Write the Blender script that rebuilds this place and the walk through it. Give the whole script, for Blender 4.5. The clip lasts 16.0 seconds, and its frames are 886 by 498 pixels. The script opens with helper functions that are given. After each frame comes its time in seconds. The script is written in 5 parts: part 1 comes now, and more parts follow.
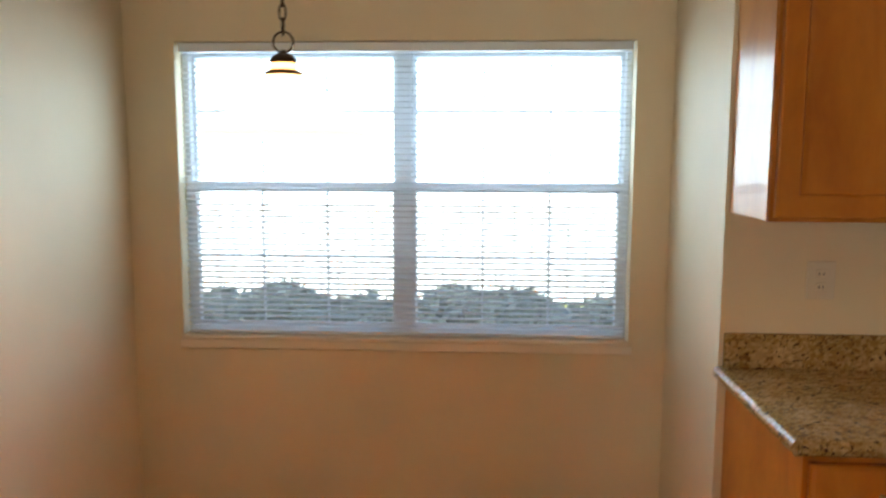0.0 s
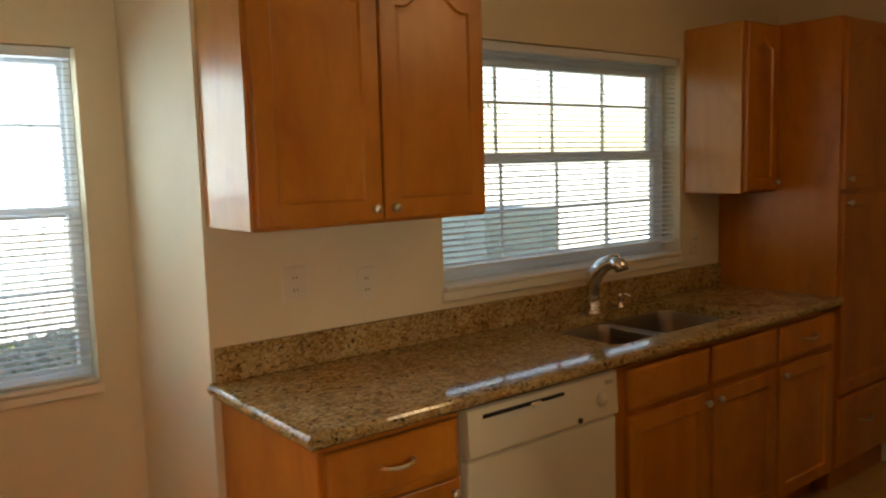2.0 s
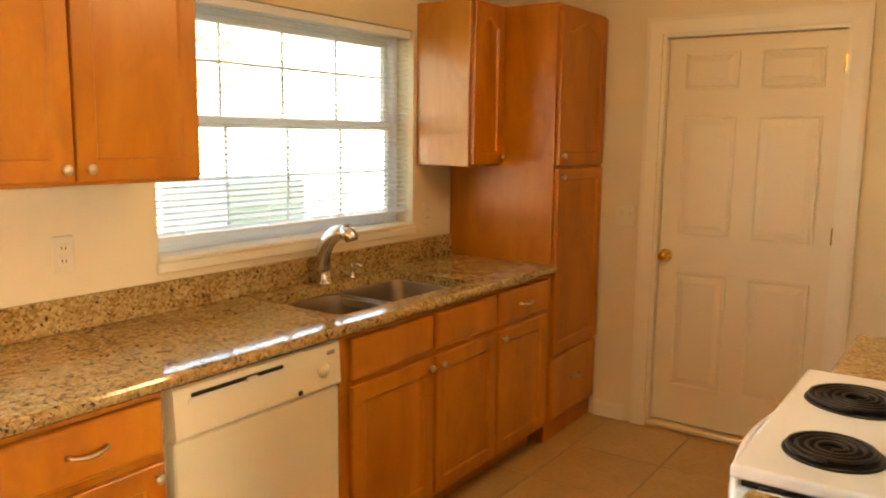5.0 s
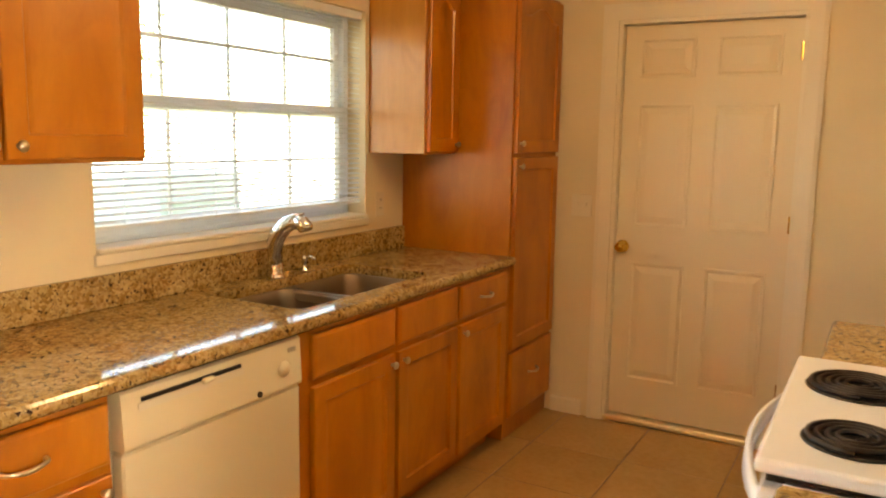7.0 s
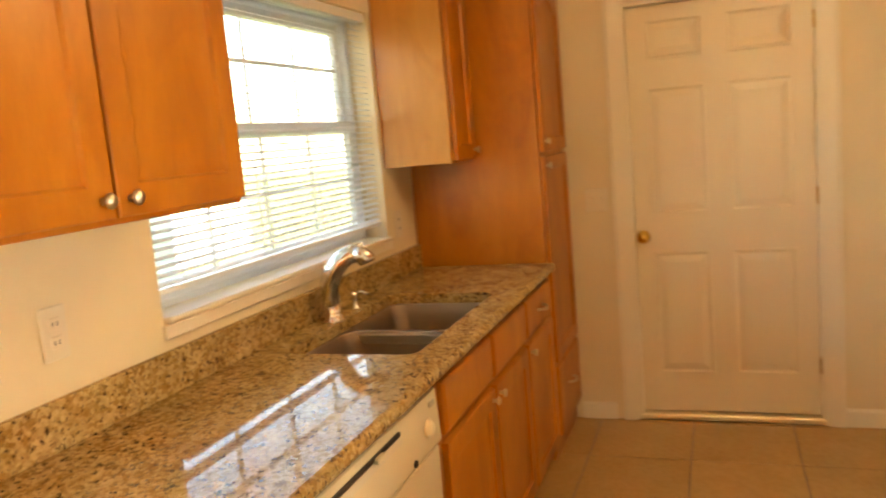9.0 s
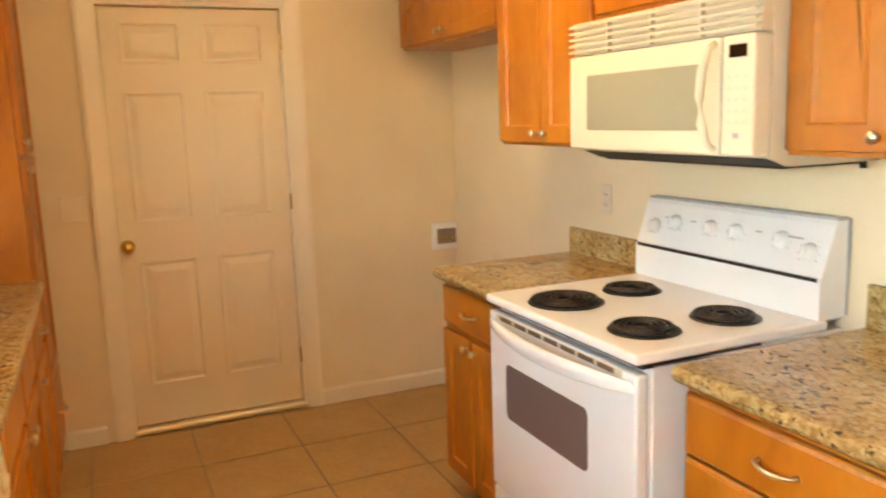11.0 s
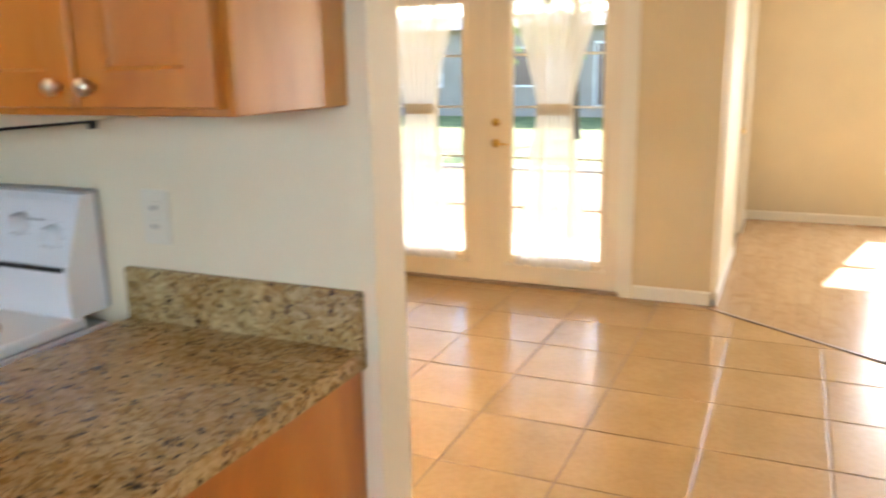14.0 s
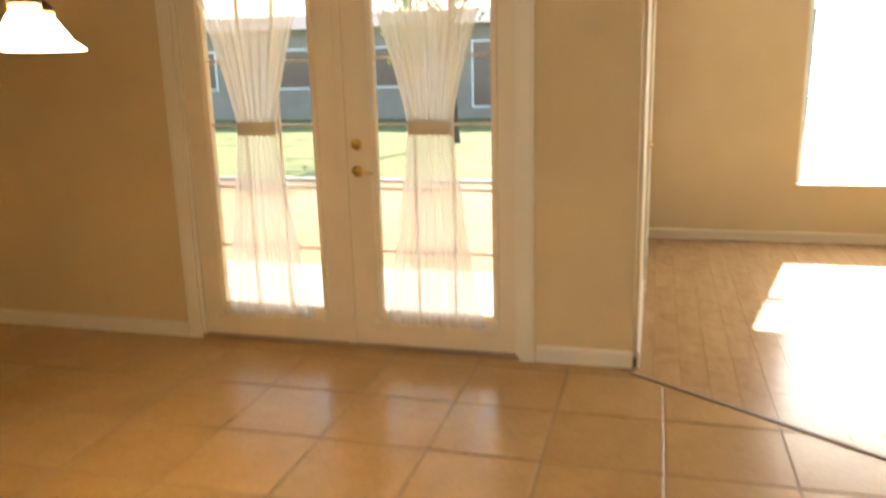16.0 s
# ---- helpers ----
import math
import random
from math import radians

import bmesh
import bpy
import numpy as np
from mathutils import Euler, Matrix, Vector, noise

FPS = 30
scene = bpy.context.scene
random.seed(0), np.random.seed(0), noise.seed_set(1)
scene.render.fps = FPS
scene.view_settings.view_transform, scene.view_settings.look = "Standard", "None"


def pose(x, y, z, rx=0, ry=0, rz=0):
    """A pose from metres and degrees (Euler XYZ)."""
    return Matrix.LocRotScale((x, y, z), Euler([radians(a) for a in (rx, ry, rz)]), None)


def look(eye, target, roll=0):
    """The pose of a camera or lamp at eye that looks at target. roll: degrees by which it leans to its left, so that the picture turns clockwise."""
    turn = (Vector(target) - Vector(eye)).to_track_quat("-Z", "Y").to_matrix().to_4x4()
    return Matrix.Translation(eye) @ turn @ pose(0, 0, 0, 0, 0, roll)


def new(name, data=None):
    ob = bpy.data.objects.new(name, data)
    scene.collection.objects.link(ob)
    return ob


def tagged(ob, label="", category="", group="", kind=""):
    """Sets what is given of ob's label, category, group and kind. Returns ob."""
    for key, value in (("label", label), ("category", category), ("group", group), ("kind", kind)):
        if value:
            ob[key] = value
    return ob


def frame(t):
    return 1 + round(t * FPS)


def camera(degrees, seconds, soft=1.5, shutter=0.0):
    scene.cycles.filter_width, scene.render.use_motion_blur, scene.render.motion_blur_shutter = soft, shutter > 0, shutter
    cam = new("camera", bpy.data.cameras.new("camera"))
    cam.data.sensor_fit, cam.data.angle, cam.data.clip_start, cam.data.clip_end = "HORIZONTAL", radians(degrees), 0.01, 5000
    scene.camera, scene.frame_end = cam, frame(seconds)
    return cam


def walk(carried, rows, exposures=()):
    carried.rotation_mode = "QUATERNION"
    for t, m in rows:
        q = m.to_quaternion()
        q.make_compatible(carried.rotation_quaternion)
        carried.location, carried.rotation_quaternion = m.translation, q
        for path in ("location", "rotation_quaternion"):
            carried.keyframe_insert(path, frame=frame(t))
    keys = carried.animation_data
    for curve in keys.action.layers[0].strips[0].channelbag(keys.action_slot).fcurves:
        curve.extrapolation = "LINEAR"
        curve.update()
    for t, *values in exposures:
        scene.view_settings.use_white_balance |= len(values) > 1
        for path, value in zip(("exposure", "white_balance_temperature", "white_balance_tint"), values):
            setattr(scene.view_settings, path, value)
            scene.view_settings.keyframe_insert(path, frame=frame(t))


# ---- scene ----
cam = camera(58.9, 16.0, 2.0, 0.5)
PATH = [
    (0, (-0.713, -2.393, 1.557), (-0.824, -0.41, 1.317), 0.2),
    (0.5, (-0.695, -2.276, 1.554), (-0.592, -0.286, 1.389), 0.4),
    (1, (-0.744, -2.249, 1.576), (-0.141, -0.353, 1.372), -0.6),
    (1.5, (-0.844, -2.257, 1.564), (0.158, -0.542, 1.326), -0.8),
    (2, (-0.862, -2.268, 1.55), (0.358, -0.698, 1.338), -1.6),
    (2.5, (-0.838, -2.323, 1.555), (0.44, -0.8, 1.34), 0.1),
    (3, (-0.795, -2.322, 1.538), (0.611, -0.919, 1.307), 0.0),
    (3.5, (-0.765, -2.323, 1.523), (0.736, -1.024, 1.28), 0.0),
    (4, (-0.765, -2.332, 1.532), (0.771, -1.078, 1.271), -0.2),
    (4.5, (-0.743, -2.324, 1.535), (0.831, -1.12, 1.267), 0.1),
    (5, (-0.73, -2.313, 1.532), (0.898, -1.186, 1.244), 0.7),
    (5.2, (-0.738, -2.309, 1.534), (0.902, -1.202, 1.24), 0.9),
    (7.3, (-0.628, -2.02, 1.468), (1.1, -1.053, 1.186), 0.9),
    (7.5, (-0.575, -1.933, 1.487), (1.138, -0.931, 1.233), 0.8),
    (8, (-0.597, -1.725, 1.495), (1.016, -0.576, 1.21), 3.0),
    (8.2, (-0.654, -1.679, 1.475), (0.983, -0.557, 1.225), 0.9),
    (10.3, (-0.702, -0.818, 1.501), (1.235, -1.228, 1.218), -1.1),
    (10.5, (-0.721, -0.835, 1.498), (1.188, -1.379, 1.248), -0.4),
    (11, (-0.685, -0.861, 1.485), (1.122, -1.65, 1.152), -1.9),
    (11.5, (-0.687, -0.898, 1.489), (1.073, -1.788, 1.16), -2.0),
    (12, (-0.679, -0.94, 1.48), (0.973, -1.998, 1.09), -2.0),
    (12.5, (-0.67, -1.0, 1.468), (0.818, -2.279, 1.08), -2.4),
    (13, (-0.662, -1.11, 1.465), (0.619, -2.601, 1.094), -2.2),
    (13.5, (-0.671, -1.261, 1.452), (0.41, -2.902, 1.079), -0.2),
    (14, (-0.623, -1.414, 1.436), (0.169, -3.194, 0.983), -1.0),
    (14.5, (-0.513, -1.6, 1.439), (-0.099, -3.511, 1.02), -3.7),
    (15, (-0.482, -1.924, 1.439), (-0.154, -3.826, 0.913), -2.6),
    (15.5, (-0.453, -2.189, 1.448), (-0.06, -4.057, 0.852), -0.5),
    (16, (-0.324, -2.525, 1.469), (0.191, -4.401, 1.007), -1.5),
]
walk(cam, [(t, look(eye, aim, roll)) for t, eye, aim, roll in PATH],
     [(0.0, 1.5, 6800, 10), (1.0, 1.1, 7100, 10), (2.0, 1.3, 8000, 10), (2.5, 1.7, 8300, 10), (3.0, 2.3, 8600, 10), (4.5, 3.12, 9000, 10), (8.0, 3.15, 9100, 10), (10.3, 3.42, 8800, 10),
      (11.0, 3.38, 8350, 10), (12.0, 3.15, 7750, 10), (13.0, 2.82, 6900, 10), (14.0, 2.45, 6200, 10), (15.0, 2.08, 6500, 10), (16.0, 1.75, 7100, 10)])

# ---------- world, sun, lamps ----------
world = bpy.data.worlds.new("world")
scene.world = world
world.use_nodes = True
wn = world.node_tree.nodes
sky = wn.new("ShaderNodeTexSky")
sky.sky_type, sky.sun_disc = "NISHITA", False
SUN_EL, SUN_AZ = radians(32), radians(193.6)
sky.sun_elevation, sky.sun_rotation = SUN_EL, SUN_AZ
world.node_tree.links.new(sky.outputs[0], wn["Background"].inputs[0])
wn["Background"].inputs[1].default_value = 0.15

sun = new("sun", bpy.data.lights.new("sun", "SUN"))
sun.data.energy, sun.data.angle, sun.data.color = 5.0, radians(0.5), (1.0, 0.95, 0.86)
sun.matrix_world = look((-2, -20, 12.9), (-2 + 0.242 * 20 / 1.0, 0, 12.9 - 20 * 1.029 * math.tan(SUN_EL)))


def point_lamp(name, place, watts, color, radius):
    ob = new(name, bpy.data.lights.new(name, "POINT"))
    ob.data.energy, ob.data.color, ob.data.shadow_soft_size = watts, color, radius
    ob.location = place
    return ob


def window_lamp(name, eye, target, sx, sy, watts, color=(0.86, 0.93, 1.0)):
    ob = new(name, bpy.data.lights.new(name, "AREA"))
    ob.data.shape, ob.data.size, ob.data.size_y = "RECTANGLE", sx, sy
    ob.data.energy, ob.data.color = watts, color
    ob.matrix_world = look(eye, target)
    return ob


WARM = (1.0, 0.67, 0.34)
window_lamp("sky_light_living", (-2.62, -9.335, 1.2), (-2.62, -5, 0.9), 2.3, 1.48, 12.5, (0.95, 0.97, 1.0))
window_lamp("sky_light_nook", (-1.05, 0.90, 1.66), (-1.05, -3, 1.0), 1.75, 0.62, 7.2, (0.56, 0.79, 1.0))

# ---------- materials ----------


def mat(name, color=(0.8, 0.8, 0.8), rough=0.5, metal=0.0):
    m = bpy.data.materials.new(name)
    m.use_nodes = True
    b = m.node_tree.nodes["Principled BSDF"]
    b.inputs["Base Color"].default_value = (*color, 1)
    b.inputs["Roughness"].default_value = rough
    b.inputs["Metallic"].default_value = metal
    return m


def node(m, kind, **values):
    n = m.node_tree.nodes.new("ShaderNode" + kind)
    for k, v in values.items():
        n.inputs[k].default_value = v
    return n


def wire(m, a, b):
    m.node_tree.links.new(a, b)


def bsdf(m):
    return m.node_tree.nodes["Principled BSDF"]


def coords(m, scale=(1, 1, 1), random_shift=False):
    c = m.node_tree.nodes.new("ShaderNodeTexCoord")
    p = m.node_tree.nodes.new("ShaderNodeMapping")
    p.inputs["Scale"].default_value = scale
    wire(m, c.outputs["Object"], p.inputs["Vector"])
    if random_shift:
        info = m.node_tree.nodes.new("ShaderNodeObjectInfo")
        mul = m.node_tree.nodes.new("ShaderNodeMath")
        mul.operation = "MULTIPLY"
        mul.inputs[1].default_value = 37.0
        wire(m, info.outputs["Random"], mul.inputs[0])
        wire(m, mul.outputs[0], p.inputs["Location"])
    return p.outputs["Vector"]


def ramp(m, fac, stops):
    r = m.node_tree.nodes.new("ShaderNodeValToRGB")
    e = r.color_ramp.elements
    while len(e) < len(stops):
        e.new(0.5)
    for k, (pos, col) in zip(e, stops):
        k.position, k.color = pos, (*col, 1)
    wire(m, fac, r.inputs[0])
    return r.outputs[0]


def mix(m, fac, a, b, blend="MIX"):
    n = m.node_tree.nodes.new("ShaderNodeMix")
    n.data_type, n.blend_type = "RGBA", blend
    if isinstance(fac, float):
        n.inputs[0].default_value = fac
    else:
        wire(m, fac, n.inputs[0])
    for s, v in ((n.inputs[6], a), (n.inputs[7], b)):
        if isinstance(v, tuple):
            s.default_value = (*v, 1)
        else:
            wire(m, v, s)
    return n.outputs[2]


def bump(m, height, strength=0.2, distance=0.002):
    b = node(m, "Bump", Strength=strength, Distance=distance)
    wire(m, height, b.inputs["Height"])
    wire(m, b.outputs[0], bsdf(m).inputs["Normal"])


def paint(name, color, rough=0.6, spread=0.06, orange_peel=0.25):
    m = mat(name, color, rough)
    v = coords(m)
    big = node(m, "TexNoise", Scale=1.7, Detail=4.0)
    fine = node(m, "TexNoise", Scale=140.0, Detail=2.0)
    for n in (big, fine):
        wire(m, v, n.inputs["Vector"])
    lo = tuple(c * (1 - spread) for c in color)
    hi = tuple(min(1, c * (1 + spread)) for c in color)
    wire(m, ramp(m, big.outputs[0], [(0.3, lo), (0.7, hi)]), bsdf(m).inputs["Base Color"])
    bump(m, fine.outputs[0], orange_peel, 0.0015)
    return m


def wood(name, dark, mid, light, rough=0.32, grain=(6, 6, 0.7)):
    m = mat(name, mid, rough)
    v = coords(m, grain, True)
    n1 = node(m, "TexNoise", Scale=1.6, Detail=6.0, Roughness=0.6, Distortion=0.8)
    n2 = node(m, "TexNoise", Scale=14.0, Detail=5.0, Roughness=0.7)
    wire(m, v, n1.inputs["Vector"])
    wire(m, v, n2.inputs["Vector"])
    base = ramp(m, n1.outputs[0], [(0.28, dark), (0.5, mid), (0.72, light)])
    streak = ramp(m, n2.outputs[0], [(0.3, (0.86, 0.83, 0.80)), (0.7, (1, 1, 1))])
    col = mix(m, 0.55, base, streak, "MULTIPLY")
    blotch = node(m, "TexNoise", Scale=2.3, Detail=3.0, Roughness=0.55, Distortion=1.5)
    wire(m, coords(m, (2.2, 2.2, 1.5), True), blotch.inputs["Vector"])
    col = mix(m, 1.0, col, ramp(m, blotch.outputs[0], [(0.34, (0.90, 0.86, 0.81)), (0.5, (1, 1, 1))]), "MULTIPLY")
    info = m.node_tree.nodes.new("ShaderNodeObjectInfo")
    tone = ramp(m, info.outputs["Random"], [(0.0, (0.9, 0.88, 0.86)), (1.0, (1.0, 1.0, 1.0))])
    wire(m, mix(m, 1.0, col, tone, "MULTIPLY"), bsdf(m).inputs["Base Color"])
    bsdf(m).inputs["Coat Weight"].default_value = 0.12
    bsdf(m).inputs["Coat Roughness"].default_value = 0.2
    bump(m, n2.outputs[0], 0.08, 0.001)
    return m


def granite(name, tones, rough=0.12):
    m = mat(name, tones[1], rough)
    v = coords(m)
    warp = node(m, "TexNoise", Scale=30.0, Detail=3.0)
    wire(m, v, warp.inputs["Vector"])
    bent = m.node_tree.nodes.new("ShaderNodeVectorMath")
    bent.operation = "MULTIPLY_ADD"
    bent.inputs[1].default_value = (0.016, 0.016, 0.016)
    wire(m, warp.outputs["Color"], bent.inputs[0]), wire(m, v, bent.inputs[2])
    cloud = node(m, "TexNoise", Scale=7.0, Detail=5.0, Roughness=0.65, Distortion=1.0)
    crystal = node(m, "TexVoronoi", Scale=105.0)
    fleck = node(m, "TexNoise", Scale=78.0, Detail=2.5, Roughness=0.6, Distortion=0.4)
    smudge = node(m, "TexNoise", Scale=34.0, Detail=4.0, Roughness=0.65, Distortion=0.8)
    grit = node(m, "TexNoise", Scale=150.0, Detail=4.0, Roughness=0.7)
    for n in (cloud, grit, smudge):
        wire(m, v, n.inputs["Vector"])
    for n in (crystal, fleck):
        wire(m, bent.outputs[0], n.inputs["Vector"])
    base = ramp(m, cloud.outputs[0], [(0.34, tones[0]), (0.5, tones[1]), (0.64, tones[2])])
    sep = m.node_tree.nodes.new("ShaderNodeSeparateColor")
    wire(m, crystal.outputs["Color"], sep.inputs[0])
    grain_col = ramp(m, sep.outputs[0], [(0.0, tones[0]), (0.3, tones[1]), (0.62, tones[2]), (0.95, tuple(min(1, c * 1.35) for c in tones[2]))])
    col = mix(m, 0.5, base, grain_col)
    col = mix(m, 0.45, col, ramp(m, grit.outputs[0], [(0.35, (0.72, 0.68, 0.62)), (0.6, (1, 1, 1))]), "MULTIPLY")
    col = mix(m, ramp(m, smudge.outputs[0], [(0.36, (0.75, 0.75, 0.75)), (0.43, (0, 0, 0))]), col, tuple(a * 0.55 for a in tones[0]))
    col = mix(m, ramp(m, fleck.outputs[0], [(0.365, (1, 1, 1)), (0.41, (0, 0, 0))]), col, tones[3])
    wire(m, col, bsdf(m).inputs["Base Color"])
    return m


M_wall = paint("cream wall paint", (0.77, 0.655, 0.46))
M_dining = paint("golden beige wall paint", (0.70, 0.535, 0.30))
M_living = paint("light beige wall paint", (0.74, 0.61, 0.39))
M_ceiling = paint("white ceiling paint", (0.80, 0.77, 0.71), 0.8, 0.03, 0.5)
M_trim = paint("white trim paint", (0.82, 0.74, 0.60), 0.35, 0.03, 0.05)
M_door = paint("white door paint", (0.80, 0.69, 0.52), 0.38, 0.03, 0.1)
M_wood = wood("honey maple", (0.39, 0.113, 0.009), (0.53, 0.178, 0.017), (0.63, 0.242, 0.032), 0.34, (2.6, 2.6, 0.8))
# end panels: same maple, its colour paled to carry the window's reflection
M_wood_side = wood("maple side paled for sheen", (0.50, 0.19, 0.030), (0.60, 0.26, 0.052), (0.68, 0.33, 0.08), 0.3, (2.6, 2.6, 0.6))
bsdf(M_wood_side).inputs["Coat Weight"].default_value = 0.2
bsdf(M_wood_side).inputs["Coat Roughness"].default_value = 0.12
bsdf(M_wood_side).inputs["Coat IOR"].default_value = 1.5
M_gap = mat("dark cabinet reveal", (0.10, 0.04, 0.012), 0.8)
M_granite = granite("tan granite", ((0.24, 0.125, 0.035), (0.38, 0.24, 0.085), (0.52, 0.385, 0.19), (0.05, 0.028, 0.017)), 0.06)
M_bar = granite("mauve grey laminate", ((0.22, 0.17, 0.16), (0.34, 0.28, 0.27), (0.46, 0.40, 0.38), (0.10, 0.08, 0.08)), 0.3)
M_bar_edge = granite("mauve laminate edge", ((0.17, 0.12, 0.12), (0.25, 0.19, 0.19), (0.34, 0.27, 0.26), (0.08, 0.06, 0.06)), 0.3)
M_white = paint("white enamel", (0.82, 0.83, 0.84), 0.2, 0.015, 0.0)
M_dishwasher = paint("bisque enamel", (0.76, 0.67, 0.48), 0.3, 0.02, 0.02)
M_bisque = paint("bisque plastic", (0.79, 0.725, 0.57), 0.3, 0.02, 0.02)
M_bisque_side = paint("bisque metal", (0.74, 0.67, 0.53), 0.4, 0.02, 0.02)
M_black = mat("black enamel", (0.012, 0.011, 0.011), 0.35)
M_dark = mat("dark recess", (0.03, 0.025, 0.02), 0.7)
M_coil = mat("dark heating coil", (0.025, 0.02, 0.02), 0.45, 0.5)
M_steel = mat("brushed steel", (0.62, 0.58, 0.52), 0.3, 1.0)
# bowl steel, with the bowls' shade and warm reflections put into its colour
M_sink = paint("shaded sink steel", (0.32, 0.26, 0.21), 0.34, 0.1, 0.0)
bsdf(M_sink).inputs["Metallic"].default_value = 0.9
M_chrome = mat("chrome", (0.80, 0.78, 0.75), 0.12, 1.0)
M_nickel = mat("satin nickel", (0.66, 0.60, 0.50), 0.28, 1.0)
M_brass = mat("polished brass", (0.86, 0.60, 0.17), 0.2, 1.0)
M_bronze = mat("dark bronze", (0.05, 0.028, 0.015), 0.4, 0.7)
M_vinyl = paint("white vinyl", (0.80, 0.84, 0.88), 0.35, 0.02, 0.0)
M_plate = mat("ivory plastic", (0.74, 0.66, 0.52), 0.4)
M_oven_glass = mat("oven door glass", (0.17, 0.12, 0.11), 0.12)
M_mw_glass = paint("microwave window screen", (0.37, 0.36, 0.27), 0.22, 0.03, 0.0)
M_display = mat("dark display", (0.02, 0.012, 0.006), 0.15)
M_cavity = paint("shaded grey recess", (0.24, 0.20, 0.15), 0.7, 0.15, 0.1)
M_slot = mat("brown vent slot", (0.13, 0.08, 0.045), 0.6)
M_cap = paint("grey metal cap", (0.42, 0.43, 0.43), 0.4, 0.05, 0.0)
M_ink = mat("grey printing", (0.42, 0.42, 0.42), 0.5)
M_print = mat("tan printing", (0.55, 0.50, 0.38), 0.5)
M_rubber = mat("dark threshold", (0.11, 0.075, 0.045), 0.7)
M_saddle = paint("worn brown saddle", (0.30, 0.20, 0.12), 0.5, 0.2, 0.2)
M_alu = mat("worn aluminium", (0.86, 0.78, 0.60), 0.38, 1.0)
M_grout = paint("brown grout", (0.27, 0.18, 0.105), 0.9, 0.2, 0.3)

# floor tile: mottled ceramic, each tile a little different
M_tile = mat("beige ceramic tile", (0.6, 0.45, 0.28), 0.22)
tv = coords(M_tile, (1, 1, 1), True)
t1 = node(M_tile, "TexNoise", Scale=4.0, Detail=6.0, Roughness=0.6)
t2 = node(M_tile, "TexNoise", Scale=40.0, Detail=4.0)
wire(M_tile, tv, t1.inputs["Vector"]), wire(M_tile, tv, t2.inputs["Vector"])
tc = ramp(M_tile, t1.outputs[0], [(0.25, (0.46, 0.285, 0.12)), (0.75, (0.535, 0.345, 0.155))])
tc2 = ramp(M_tile, t2.outputs[0], [(0.35, (0.93, 0.91, 0.88)), (0.6, (1, 1, 1))])
ti = M_tile.node_tree.nodes.new("ShaderNodeObjectInfo")
tt = ramp(M_tile, ti.outputs["Random"], [(0.0, (0.93, 0.92, 0.91)), (1.0, (1, 1, 1))])
wire(M_tile, mix(M_tile, 1.0, mix(M_tile, 1.0, tc, tc2, "MULTIPLY"), tt, "MULTIPLY"), bsdf(M_tile).inputs["Base Color"])
wire(M_tile, ramp(M_tile, t1.outputs[0], [(0.2, (0.225, 0.225, 0.225)), (0.8, (0.268, 0.268, 0.268))]), bsdf(M_tile).inputs["Roughness"])
bump(M_tile, t2.outputs[0], 0.03, 0.001)

M_plank = wood("oak laminate", (0.45, 0.285, 0.15), (0.50, 0.33, 0.18), (0.55, 0.375, 0.215), 0.25, (7, 0.8, 6))
M_grass = paint("lawn", (0.17, 0.20, 0.06), 0.9, 0.35, 0.6)
M_concrete = paint("pale concrete", (0.55, 0.52, 0.46), 0.85, 0.1, 0.4)
M_paver = paint("tan pavers", (0.36, 0.22, 0.11), 0.85, 0.15, 0.4)
M_siding = paint("grey siding", (0.33, 0.29, 0.25), 0.7, 0.08, 0.2)
# fence white tinted blue so that it bounces cooler daylight indoors
M_stucco = paint("bluish white for cool bounce", (0.58, 0.68, 0.78), 0.85, 0.06, 0.6)
M_roof = paint("grey shingles", (0.14, 0.13, 0.13), 0.9, 0.2, 0.6)
M_teal = paint("pale teal metal", (0.42, 0.52, 0.52), 0.6, 0.06, 0.05)
M_bark = paint("bark", (0.12, 0.085, 0.055), 0.9, 0.3, 0.8)
M_leaf = paint("leaves", (0.28, 0.35, 0.12), 0.7, 0.45, 0.0)
M_hedge = paint("grey green hedge leaves", (0.40, 0.45, 0.40), 0.7, 0.25, 0.0)

M_glass = mat("window glass", (1, 1, 1), 0.0)
bsdf(M_glass).inputs["Transmission Weight"].default_value = 1.0
bsdf(M_glass).inputs["IOR"].default_value = 1.02

# blind slats let some daylight through
M_blind = mat("white blind slat", (0.82, 0.84, 0.86), 0.5)
bsdf(M_blind).inputs["Subsurface Weight"].default_value = 0.0
tr = node(M_blind, "BsdfTranslucent", Color=(0.75, 0.80, 0.85, 1))
mx = node(M_blind, "MixShader", Fac=0.18)
wire(M_blind, bsdf(M_blind).outputs[0], mx.inputs[1]), wire(M_blind, tr.outputs[0], mx.inputs[2])
wire(M_blind, mx.outputs[0], M_blind.node_tree.nodes["Material Output"].inputs[0])

# sheer curtain: woven cloth, part see-through
M_band = paint("gathered sheer cloth", (0.66, 0.58, 0.47), 0.9, 0.08, 0.3)
M_sheer = mat("white sheer cloth", (0.78, 0.73, 0.68), 0.9)
s_tl = node(M_sheer, "BsdfTranslucent", Color=(0.97, 0.95, 0.92, 1))
s_tp = node(M_sheer, "BsdfTransparent")
s_a = node(M_sheer, "MixShader", Fac=0.72)
s_b = node(M_sheer, "MixShader", Fac=0.33)
wire(M_sheer, bsdf(M_sheer).outputs[0], s_a.inputs[1]), wire(M_sheer, s_tl.outputs[0], s_a.inputs[2])
wire(M_sheer, s_a.outputs[0], s_b.inputs[1]), wire(M_sheer, s_tp.outputs[0], s_b.inputs[2])
